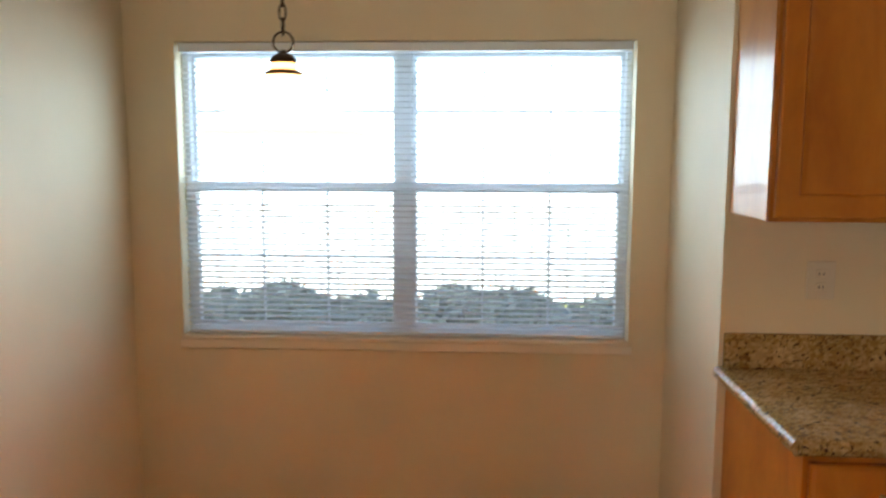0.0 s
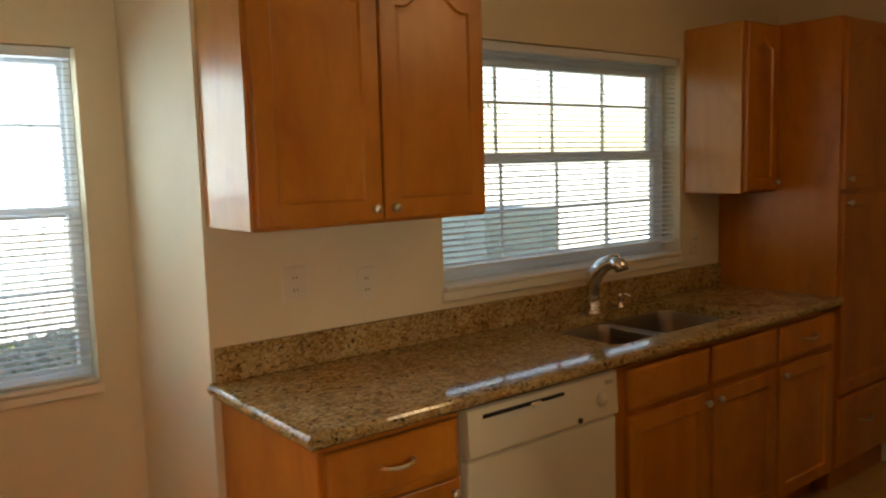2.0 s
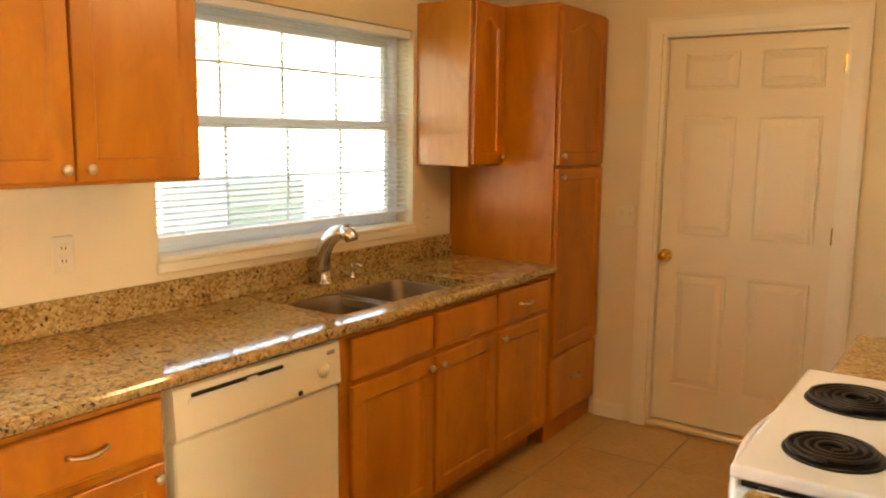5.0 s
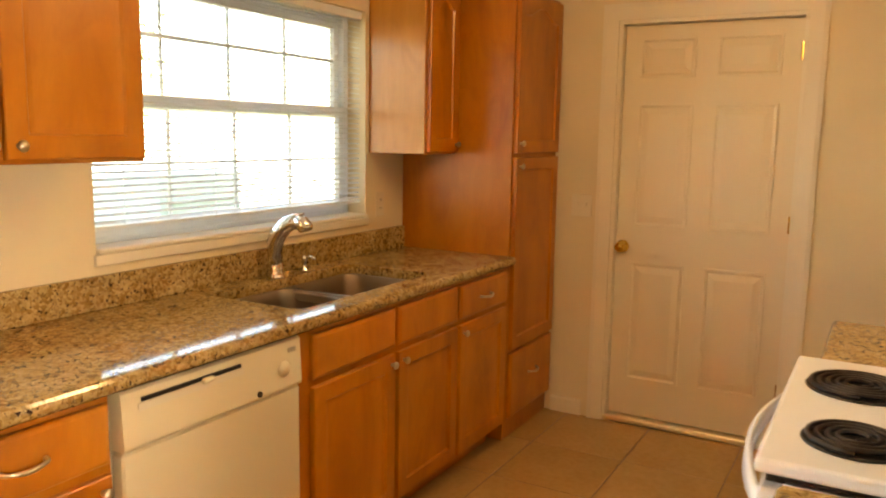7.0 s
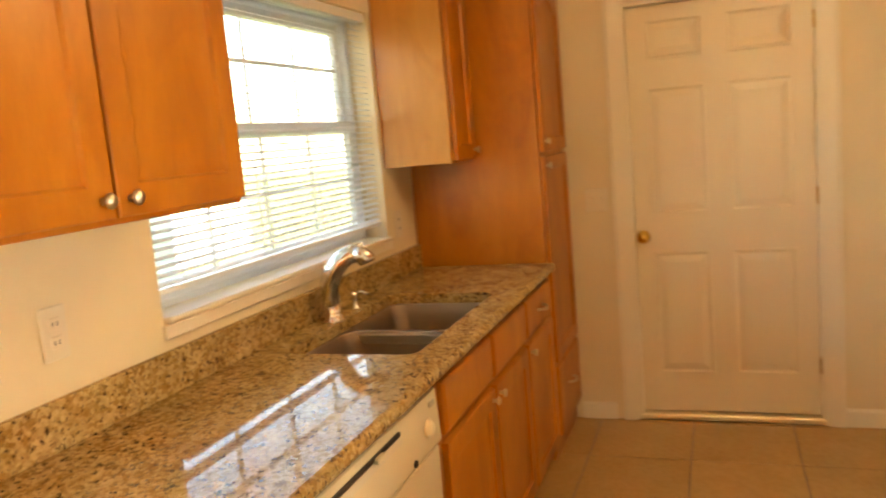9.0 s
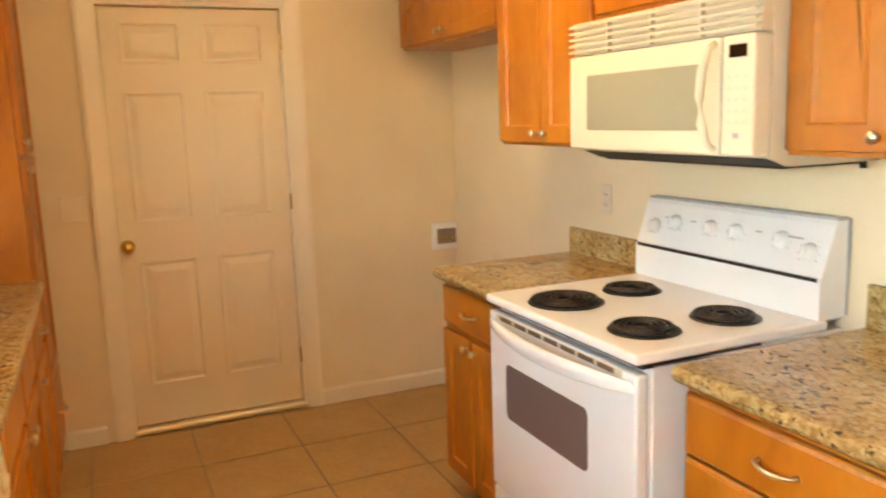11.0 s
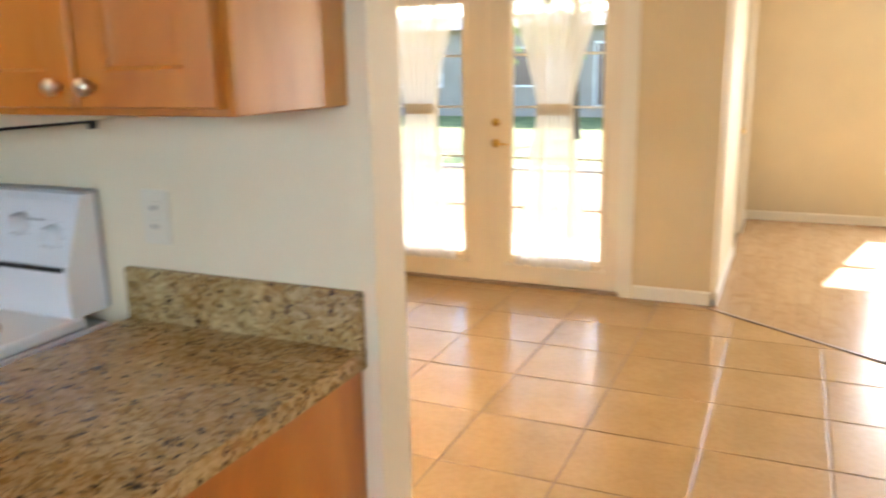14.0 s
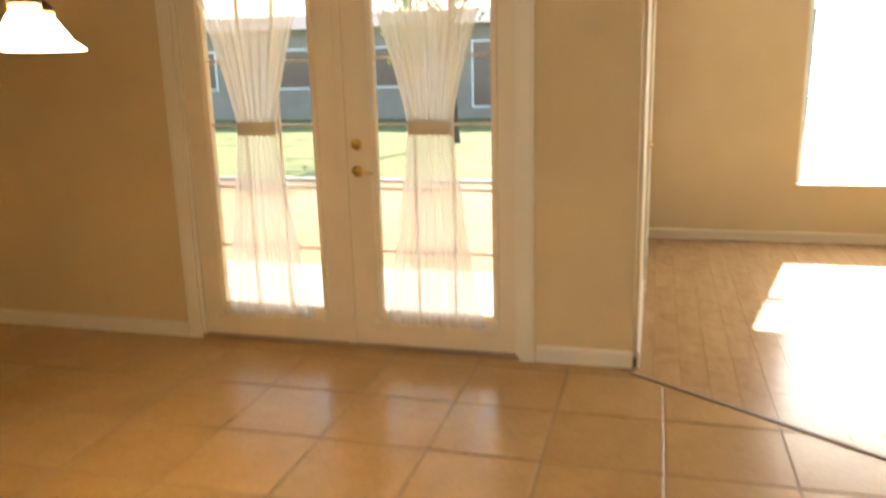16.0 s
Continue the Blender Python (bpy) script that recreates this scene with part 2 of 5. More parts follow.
wire(M_sheer, s_b.outputs[0], M_sheer.node_tree.nodes["Material Output"].inputs[0])


def glow(name, color, strength):
    m = mat(name, color, 0.4)
    bsdf(m).inputs["Emission Color"].default_value = (*color, 1)
    bsdf(m).inputs["Emission Strength"].default_value = strength
    return m


M_shade = glow("lit frosted glass", (1.0, 0.86, 0.62), 9.0)
M_amber = glow("lit amber glass", (1.0, 0.52, 0.16), 2.2)
M_honey = glow("honey glass lit from within", (1.0, 0.80, 0.50), 1.0)
h_tl = node(M_honey, "BsdfTranslucent", Color=(1.0, 0.90, 0.68, 1))
h_mx = node(M_honey, "MixShader", Fac=0.6)
wire(M_honey, bsdf(M_honey).outputs[0], h_mx.inputs[1]), wire(M_honey, h_tl.outputs[0], h_mx.inputs[2])
wire(M_honey, h_mx.outputs[0], M_honey.node_tree.nodes["Material Output"].inputs[0])
M_lens = glow("lit opal diffuser", (1.0, 0.82, 0.58), 2.5)

# ---------- building tools ----------


def part(name, bm, material, parent=None, label="", smooth=False):
    me = bpy.data.meshes.new(name)
    bmesh.ops.recalc_face_normals(bm, faces=bm.faces)
    bm.to_mesh(me)
    bm.free()
    me.materials.append(material)
    if smooth:
        for p in me.polygons:
            p.use_smooth = True
    ob = new(name, me)
    ob.parent = parent
    return tagged(ob, label)


def thing(name, m, label, category, group="", kind=""):
    ob = new(name)
    ob.matrix_world = m
    ob.empty_display_size = 0.1
    return tagged(ob, label, category, group, kind)


def box(x0, y0, z0, x1, y1, z1, bevel=0.0, bm=None, segments=1):
    bm = bm or bmesh.new()
    made = bmesh.ops.create_cube(bm, size=1.0, matrix=Matrix.LocRotScale(
        ((x0 + x1) / 2, (y0 + y1) / 2, (z0 + z1) / 2), None, (abs(x1 - x0), abs(y1 - y0), abs(z1 - z0))))
    if bevel > 0:
        edges = list({e for v in made["verts"] for e in v.link_edges})
        bmesh.ops.bevel(bm, geom=edges, offset=bevel, segments=segments, affect="EDGES", profile=0.5)
    return bm


def prism(points, axis, a, b, bm=None):
    """A polygon of two coordinates, drawn out along an axis from a to b."""
    bm = bm or bmesh.new()

    def at(p, q):
        return {"x": (q, p[0], p[1]), "y": (p[0], q, p[1]), "z": (p[0], p[1], q)}[axis]
    lo = [bm.verts.new(at(p, a)) for p in points]
    hi = [bm.verts.new(at(p, b)) for p in points]
    n = len(points)
    bm.faces.new(lo), bm.faces.new(hi)
    for i in range(n):
        bm.faces.new((lo[i], lo[(i + 1) % n], hi[(i + 1) % n], hi[i]))
    return bm


def rings(loops, bm=None, cap=(True, True)):
    """Skins a row of closed loops that have the same number of points."""
    bm = bm or bmesh.new()
    rows = [[bm.verts.new(p) for p in lp] for lp in loops]
    n = len(rows[0])
    for a, b in zip(rows, rows[1:]):
        for i in range(n):
            bm.faces.new((a[i], a[(i + 1) % n], b[(i + 1) % n], b[i]))
    if cap[0]:
        bm.faces.new(rows[0])
    if cap[1]:
        bm.faces.new(rows[-1])
    return bm


def lathe(profile, n=24, bm=None, at=(0, 0, 0), turn=None):
    """Turns (radius, height) pairs about z; turn: a rotation applied before moving to at."""
    loops = []
    for r, h in profile:
        loop = []
        for i in range(n):
            a = 2 * math.pi * i / n
            v = Vector((max(r, 1e-4) * math.cos(a), max(r, 1e-4) * math.sin(a), h))
            if turn:
                v = turn @ v
            loop.append(v + Vector(at))
        loops.append(loop)
    return rings(loops, bm)


def tube(points, radius, n=10, bm=None):
    """A round bar along a line of points; radius: one number or one for each point."""
    pts = [Vector(p) for p in points]
    rad = radius if isinstance(radius, (list, tuple)) else [radius] * len(pts)
    loops = []
    for i, p in enumerate(pts):
        d = (pts[min(i + 1, len(pts) - 1)] - pts[max(i - 1, 0)]).normalized()
        q = d.to_track_quat("Z", "Y")
        loops.append([p + q @ Vector((rad[i] * math.cos(2 * math.pi * k / n), rad[i] * math.sin(2 * math.pi * k / n), 0)) for k in range(n)])
    return rings(loops, bm)


def arc(cx, cz, rx, rz, a0, a1, n):
    return [(cx + rx * math.cos(radians(a0 + (a1 - a0) * i / n)), cz + rz * math.sin(radians(a0 + (a1 - a0) * i / n))) for i in range(n + 1)]


BACK = Matrix.Rotation(math.pi, 4, "Z")
FACE_Y = Matrix.Rotation(radians(90), 3, "X")      # lathe axis towards -y

# ---------- plan ----------
EAST, RANGE_Y, SOUTH_Y, FAR_Y = 3.222, -2.65, -6.215, -9.16
NOOK_Y, NOOK_W, H = 0.715, -2.16, 2.44
T, TN = 0.12, 0.16


def wall(name, boxes, material=None):
    bm = bmesh.new()
    for b in boxes:
        box(*b, bm=bm)
    return tagged(part(name, bm, material or M_wall), "beige painted plaster wall" if material else "cream painted plaster wall", "wall", kind="structure")


def pierced(name, axis, a0, a1, t0, t1, hole, material=None):
    """A wall in one piece from a0 to a1 along its length and t0 to t1 through it; hole: from, to, foot and head (foot 0: a doorway)."""
    d0, d1, foot, head = hole
    if foot == 0:
        bm = prism([(a0, 0), (d0, 0), (d0, head), (d1, head), (d1, 0), (a1, 0), (a1, H), (a0, H)], axis, t0, t1)
    else:
        outer, inner = [(a0, 0), (a1, 0), (a1, H), (a0, H)], [(d0, foot), (d1, foot), (d1, head), (d0, head)]
        bm = rings([[(p, t, z) for p, z in some] for t, some in ((t0, outer), (t0, inner), (t1, inner), (t1, outer), (t0, outer))], cap=(False, False))
        bmesh.ops.remove_doubles(bm, verts=bm.verts, dist=0.0001)
    label = "beige painted plaster wall with an opening" if material else "cream painted plaster wall with an opening"
    return tagged(part(name, bm, material or M_wall), label, "wall", kind="structure")


# sink wall with its window opening
SW = (0.90, 2.345, 1.085, 2.02)
pierced("wall_north", "y", 0.0, EAST, 0, TN, SW)
NW = (-1.955, -0.145, 0.80, 1.995)
pierced("wall_nook", "y", NOOK_W, T, NOOK_Y, NOOK_Y + TN, NW)
wall("wall_nook_return", [(0.0, TN, 0, T, NOOK_Y, H)])
wall("wall_west", [(NOOK_W - T, -4.25, 0, NOOK_W, NOOK_Y + TN, H)])
DY0, DY1, DZ = -1.765, -0.908, 2.045
pierced("wall_east", "x", RANGE_Y - T, TN, EAST, EAST + T, (DY0, DY1, 0, DZ))
WALL_END = 0.064
# unseen walls added behind the shut door so no skylight leaks under it
wall("leak_block_beyond_door", [(EAST + T + 0.3, -2.2, 0, EAST + T + 0.4, -0.4, H), (EAST + T, -2.2, 0, EAST + T + 0.3, -2.1, H), (EAST + T, -0.5, 0, EAST + T + 0.3, -0.4, H)])
wall("wall_range", [(WALL_END, RANGE_Y - T, 0, EAST, RANGE_Y, H)])
FX0, FX1, FZ = 0.304, 2.102, 1.965
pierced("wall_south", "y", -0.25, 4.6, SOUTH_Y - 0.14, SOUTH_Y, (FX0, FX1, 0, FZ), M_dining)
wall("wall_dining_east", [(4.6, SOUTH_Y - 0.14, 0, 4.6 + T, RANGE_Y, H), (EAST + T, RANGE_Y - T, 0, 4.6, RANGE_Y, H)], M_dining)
LW = (-3.85, -1.40, 0.45, 1.95)
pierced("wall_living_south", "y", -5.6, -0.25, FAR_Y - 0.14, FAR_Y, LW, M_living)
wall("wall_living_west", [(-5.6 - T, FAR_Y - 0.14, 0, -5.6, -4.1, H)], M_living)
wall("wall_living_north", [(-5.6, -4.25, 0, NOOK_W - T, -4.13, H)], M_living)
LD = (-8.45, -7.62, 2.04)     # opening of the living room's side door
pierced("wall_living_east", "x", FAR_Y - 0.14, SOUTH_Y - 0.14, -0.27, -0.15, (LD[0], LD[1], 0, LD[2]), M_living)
tagged(part("ceiling", box(-5.8, FAR_Y - 0.14, H, 4.75, NOOK_Y + TN, H + 0.1), M_ceiling), "white textured ceiling", "ceiling", kind="structure")
# unseen roof slabs added to cut the sun: porch over the patio doors
tagged(part("porch_sun_block", box(-0.14, -10.1, 2.46, 5.2, SOUTH_Y - 0.14, 2.6), M_trim), "flat white unseen roof added to keep sun off the patio doors", "roof", kind="structure")
# unseen slab, its depth set to end the sun patch on the laminate
tagged(part("overhang_sun_cut", box(-5.8, -10.72, 2.46, -0.16, FAR_Y - 0.145, 2.58), M_trim), "white unseen overhang added to shorten the living room sun patch", "roof", kind="structure")

# half wall of the bar
tagged(part("half_wall_bar", box(NOOK_W, -3.34, 0, -0.97, -3.15, 1.15, 0.004), M_wall), "cream half wall under the breakfast bar", "wall", kind="structure")


def baseboard(points_a, points_b, h=0.085, t=0.012):
    (x0, y0), (x1, y1) = points_a, points_b
    d = Vector((x1 - x0, y1 - y0, 0))
    n = Vector((-d.y, d.x, 0)).normalized()
    prof = [(0, 0), (t, 0), (t, h - 0.012), (t * 0.4, h), (0, h)]
    loops = [[(p.x + n.x * a, p.y + n.y * a, z) for a, z in prof] for p in (Vector((x0, y0, 0)), Vector((x1, y1, 0)))]
    return tagged(part("baseboard", rings(loops), M_trim), "white painted baseboard along the wall", "baseboard", kind="structure")


for a, b in (((EAST, DY1 + 0.115), (EAST, -0.62)), ((EAST, RANGE_Y), (EAST, DY0 - 0.075)), ((2.06, RANGE_Y), (EAST, RANGE_Y)),
             ((-0.25, SOUTH_Y), (FX0 - 0.085, SOUTH_Y)), ((FX1 + 0.085, SOUTH_Y), (4.6, SOUTH_Y)), ((-5.6, FAR_Y), (-0.27, FAR_Y)),
             ((NOOK_W, -3.9), (NOOK_W, NOOK_Y)) [::-1], ((0, NOOK_Y), (NOOK_W, NOOK_Y)), ((0.0, 0.0), (0.0, NOOK_Y)),
             ((4.6, RANGE_Y - T), (WALL_END, RANGE_Y - T)), ((4.6, SOUTH_Y), (4.6, RANGE_Y - T)),
             ((-0.27, FAR_Y), (-0.27, LD[0] - 0.08)), ((-0.27, LD[1] + 0.08), (-0.27, SOUTH_Y))):
    baseboard(a, b)

# ---------- windows and blinds ----------


def window_unit(name, x0, x1, z0, z1, y, depth, bays, grid, label):
    """A white vinyl window set back in a wall that faces -y; bays: sashes side by side; grid: panes across and up in a sash."""
    w = thing(name, pose(x0, y, z0), label, "window", kind="structure")
    W, Z = x1 - x0, z1 - z0
    f, m, e, q = (0.026, 0.032, 0.014, 0.024) if bays > 1 else (0.036, 0.045, 0.03, 0.04)
    part("window_frame", box(0, depth - 0.05, 0, f, depth, Z, 0.003), M_vinyl, w)
    part("window_frame", box(W - f, depth - 0.05, 0, W, depth, Z, 0.003), M_vinyl, w)
    part("window_frame", box(f, depth - 0.05, 0, W - f, depth, f, 0.003), M_vinyl, w)
    part("window_frame", box(f, depth - 0.05, Z - f, W - f, depth, Z, 0.003), M_vinyl, w)
    bw = (W - 2 * f) / bays
    for i in range(1, bays):
        part("mullion", box(f + i * bw - m, depth - 0.055, f, f + i * bw + m, depth, Z - f, 0.003), M_vinyl, w)
    for i in range(bays):
        a, b = f + i * bw + (m if i else 0), f + (i + 1) * bw - (m if i < bays - 1 else 0)
        mid = Z * 0.52
        for k, (lo, hi, yy) in enumerate(((f, mid + 0.022, depth - 0.034), (mid - 0.022, Z - f, depth - 0.008))):
            s = part("sash", rings([[(a, yy - 0.012, lo), (b, yy - 0.012, lo), (b, yy - 0.012, hi), (a, yy - 0.012, hi)],
                                    [(a + e, yy - 0.012, lo + q), (b - e, yy - 0.012, lo + q), (b - e, yy - 0.012, hi - q), (a + e, yy - 0.012, hi - q)],
                                    [(a + e + 0.006, yy + 0.012, lo + q + 0.006), (b - e - 0.006, yy + 0.012, lo + q + 0.006), (b - e - 0.006, yy + 0.012, hi - q - 0.006), (a + e + 0.006, yy + 0.012, hi - q - 0.006)],
                                    [(a, yy + 0.012, lo), (b, yy + 0.012, lo), (b, yy + 0.012, hi), (a, yy + 0.012, hi)]], cap=(False, False)), M_vinyl, w)
            g = part("pane", box(a + e + 0.004, yy - 0.002, lo + q + 0.004, b - e - 0.004, yy + 0.002, hi - q - 0.004), M_glass, s)
            g.visible_shadow = False
            gx, gz = grid
            for j in range(1, gx):
                x = a + e + 0.004 + (b - a - 2 * e - 0.008) * j / gx
                part("muntin", box(x - 0.0045, yy - 0.006, lo + q + 0.002, x + 0.0045, yy + 0.006, hi - q - 0.002), M_vinyl, s)
            for j in range(1, gz):
                z = lo + q + 0.004 + (hi - lo - 2 * q - 0.008) * (j / gz if k == 0 else 0.59)
                part("muntin", box(a + e, yy - 0.0065, z - 0.006, b - e, yy + 0.0065, z + 0.006), M_vinyl, s)
    # painted reveal lining and sill
    part("window_sill", box(0.002, -0.022, 0.001, W - 0.002, depth - 0.052, 0.018, 0.005), M_trim, w)
    part("apron", box(-0.012, -0.016, -0.036, W + 0.012, -0.001, 0.0, 0.003), M_trim, w)
    return w


window_unit("window_1", NW[0], NW[1], NW[2], NW[3], NOOK_Y, 0.13, 2, (3, 2), "white double window with two sliding sashes and grids")
window_unit("window_2", SW[0], SW[1], SW[2], SW[3], 0.0, 0.148, 1, (4, 2), "white single-hung window with grids above the sink")


def blind(x0, x1, ztop, zbot, y, tilt, label, stack=10):
    """A raised-slat venetian blind; its slats hang from ztop to zbot."""
    w = thing("venetian_blind", pose(x0, y, zbot), label, "blind", "window blinds")
    W, Z = x1 - x0, ztop - zbot
    part("headrail", box(0, -0.02, Z - 0.035, W, 0.02, Z, 0.003), M_vinyl, w)
    part("bottom_rail", box(0.004, -0.014, 0, W - 0.004, 0.014, 0.014, 0.003), M_vinyl, w)
    n = max(2, int((Z - 0.05) / 0.0225))
    c, s = math.cos(radians(tilt)), math.sin(radians(tilt))
    h = 0.0125
    loops_ = []
    for k in (0, 1):
        xx = 0.003 if k == 0 else W - 0.003
        loops_.append([(xx, -h * c, -h * s), (xx, 0, 0.0022), (xx, h * c, h * s), (xx, 0, 0.0012)])
    first = part("slat", rings(loops_), M_blind, w)
    first.location = (0, 0, 0.024)
    for i in range(1, n):
        o = first.copy()
        scene.collection.objects.link(o)
        o.parent = w
        o.location = (0, 0, 0.024 + (Z - 0.07) * i / (n - 1))
    for x in [W * q for q in ((0.08, 0.36, 0.64, 0.92) if W > 1.0 else (0.15, 0.5, 0.85))]:
        part("ladder_cord", box(x - 0.0012, -0.014, 0.01, x + 0.0012, -0.0125, Z - 0.03), M_vinyl, w)
    return w


blind(NW[0] + 0.012, NW[1] - 0.012, NW[3] - 0.004, NW[2] + 0.022, NOOK_Y + 0.028, 13, "white mini blind, lowered with open slats, in the nook window")
blind(SW[0] + 0.012, SW[1] - 0.012, SW[3] - 0.004, 1.155, 0.03, 14, "white mini blind, nearly lowered with open slats, above the sink")

# big living room window
lw = thing("window_3", pose(LW[0], FAR_Y - 0.14, LW[2]), "large bright living room window in a white frame", "window", kind="structure")
LWW, LWZ = LW[1] - LW[0], LW[3] - LW[2]
for b in ((0, 0.02, 0, 0.04, 0.07, LWZ), (LWW - 0.04, 0.02, 0, LWW, 0.07, LWZ), (0.04, 0.02, 0, LWW - 0.04, 0.07, 0.04), (0.04, 0.02, LWZ - 0.04, LWW - 0.04, 0.07, LWZ)):
    part("window_frame", box(*b, bevel=0.003), M_vinyl, lw)
part("meeting_rail", box(0.04, 0.015, 0.668, LWW / 2 - 0.015, 0.07, 0.692, 0.003), M_vinyl, lw)
part("meeting_rail", box(LWW / 2 + 0.015, 0.015, 0.668, LWW - 0.04, 0.07, 0.692, 0.003), M_vinyl, lw)
part("mullion", box(LWW / 2 - 0.015, 0.02, 0.04, LWW / 2 + 0.015, 0.07, LWZ - 0.04, 0.003), M_vinyl, lw)
for a, b in ((0.04, LWW / 2 - 0.015), (LWW / 2 + 0.015, LWW - 0.04)):
    part("pane", box(a, 0.043, 0.04, b, 0.047, LWZ - 0.04), M_glass, lw).visible_shadow = False
part("window_sill", box(0.0, 0.072, 0.001, LWW, 0.165, 0.02, 0.005), M_trim, lw)

# ---------- doors ----------


def casing(parent, w, h, width=0.085, t=0.018, bottom=0.0):
    """Trim round an opening w by h; built in x, z with the wall face at y = 0, proud towards -y."""
    prof = [(0.0, 0.0), (0.0, -t * 0.55), (width * 0.25, -t * 0.7), (width * 0.75, -t), (width, -t * 0.9), (width, 0.0)]
    for side in (-1, 1):
        loops_ = []
        for k, z in ((0, bottom), (1, h)):
            lp = []
            for a, y in prof:
                x = -a if side < 0 else w + a
                zz = z if k == 0 else h + a
                lp.append((x, y - 0.002, zz))
            loops_.append(lp)
        part("casing", rings(loops_), M_trim, parent)
    loops_ = [[(-a, y - 0.002, h + a) for a, y in prof], [(w + a, y - 0.002, h + a) for a, y in prof]]
    part("casing", rings(loops_), M_trim, parent)


def raised_panel(x0, z0, x1, z1, y, parent, material):
    def loop(i, yy):
        return [(x0 + i, yy, z0 + i), (x1 - i, yy, z0 + i), (x1 - i, yy, z1 - i), (x0 + i, yy, z1 - i)]
    part("door_panel", rings([loop(-0.014, y + 0.004), loop(-0.013, y - 0.004), loop(-0.004, y - 0.004), loop(0.004, y + 0.002), loop(0.010, y + 0.0025), loop(0.04, y - 0.005)], cap=(True, True)), material, parent)


# six-panel door: local x runs along the wall (hinge side last), room side is -y
DW_ = DY1 - DY0
d1 = thing("door_1", Matrix.Translation((EAST, DY1, 0)) @ Matrix.Rotation(radians(-90), 4, "Z"), "closed white six-panel door with a brass knob", "door", kind="structure")
casing(d1, DW_, DZ, 0.078)
for b in ((0.0, 0.0, 0.0, 0.018, T, DZ), (DW_ - 0.018, 0.0, 0.0, DW_, T, DZ), (0.018, 0.0, DZ - 0.018, DW_ - 0.018, T, DZ)):
    part("jamb", box(*b), M_trim, d1)
LX0, LX1, LY = 0.02, DW_ - 0.02, 0.045
leaf = part("door_leaf", box(LX0, LY, 0.036, LX1, LY + 0.035, DZ - 0.022, 0.002), M_door, d1)
pw = (0.115, 0.355, 0.478, 0.737)
for z0, z1 in ((1.785, 1.945), (1.045, 1.63), (0.245, 0.835)):
    for a, b in ((pw[0], pw[1]), (pw[2], pw[3])):
        raised_panel(a, z0, b, z1, LY - 0.003, leaf, M_door)
part("door_knob", lathe([(0.033, 0.0), (0.033, 0.006), (0.012, 0.010), (0.011, 0.03), (0.022, 0.036), (0.028, 0.048), (0.026, 0.06), (0.014, 0.067), (0.0, 0.069)],
                        20, at=(0.056, LY - 0.001, 0.925), turn=FACE_Y), M_brass, leaf, "polished brass knob", True)
part("threshold", box(0.0, -0.006, 0.001, DW_, 0.1, 0.032, 0.008), M_alu, d1, "worn aluminium strip")
for z in (0.25, 1.05, 1.83):
    part("hinge", lathe([(0.006, 0), (0.006, 0.08)], 10, at=(DW_ - 0.02, 0.006, z)), M_brass, d1)

# french doors on the south wall, room side towards +y: built turned round
FW_ = FX1 - FX0
d2 = thing("door_2", Matrix.Translation((FX1, SOUTH_Y, 0)) @ BACK, "pair of white patio doors glazed full length with brass lever", "door", kind="structure")
casing(d2, FW_, FZ, 0.075)
for b in ((0.0, 0.0, 0.0, 0.02, 0.14, FZ), (FW_ - 0.02, 0.0, 0.0, FW_, 0.14, FZ), (0.02, 0.0, FZ - 0.02, FW_ - 0.02, 0.14, FZ)):
    part("jamb", box(*b), M_trim, d2)
part("threshold", box(0.0, -0.006, 0.001, FW_, 0.14, 0.0205, 0.004), M_saddle, d2, "worn brown threshold")
HALF = FW_ / 2
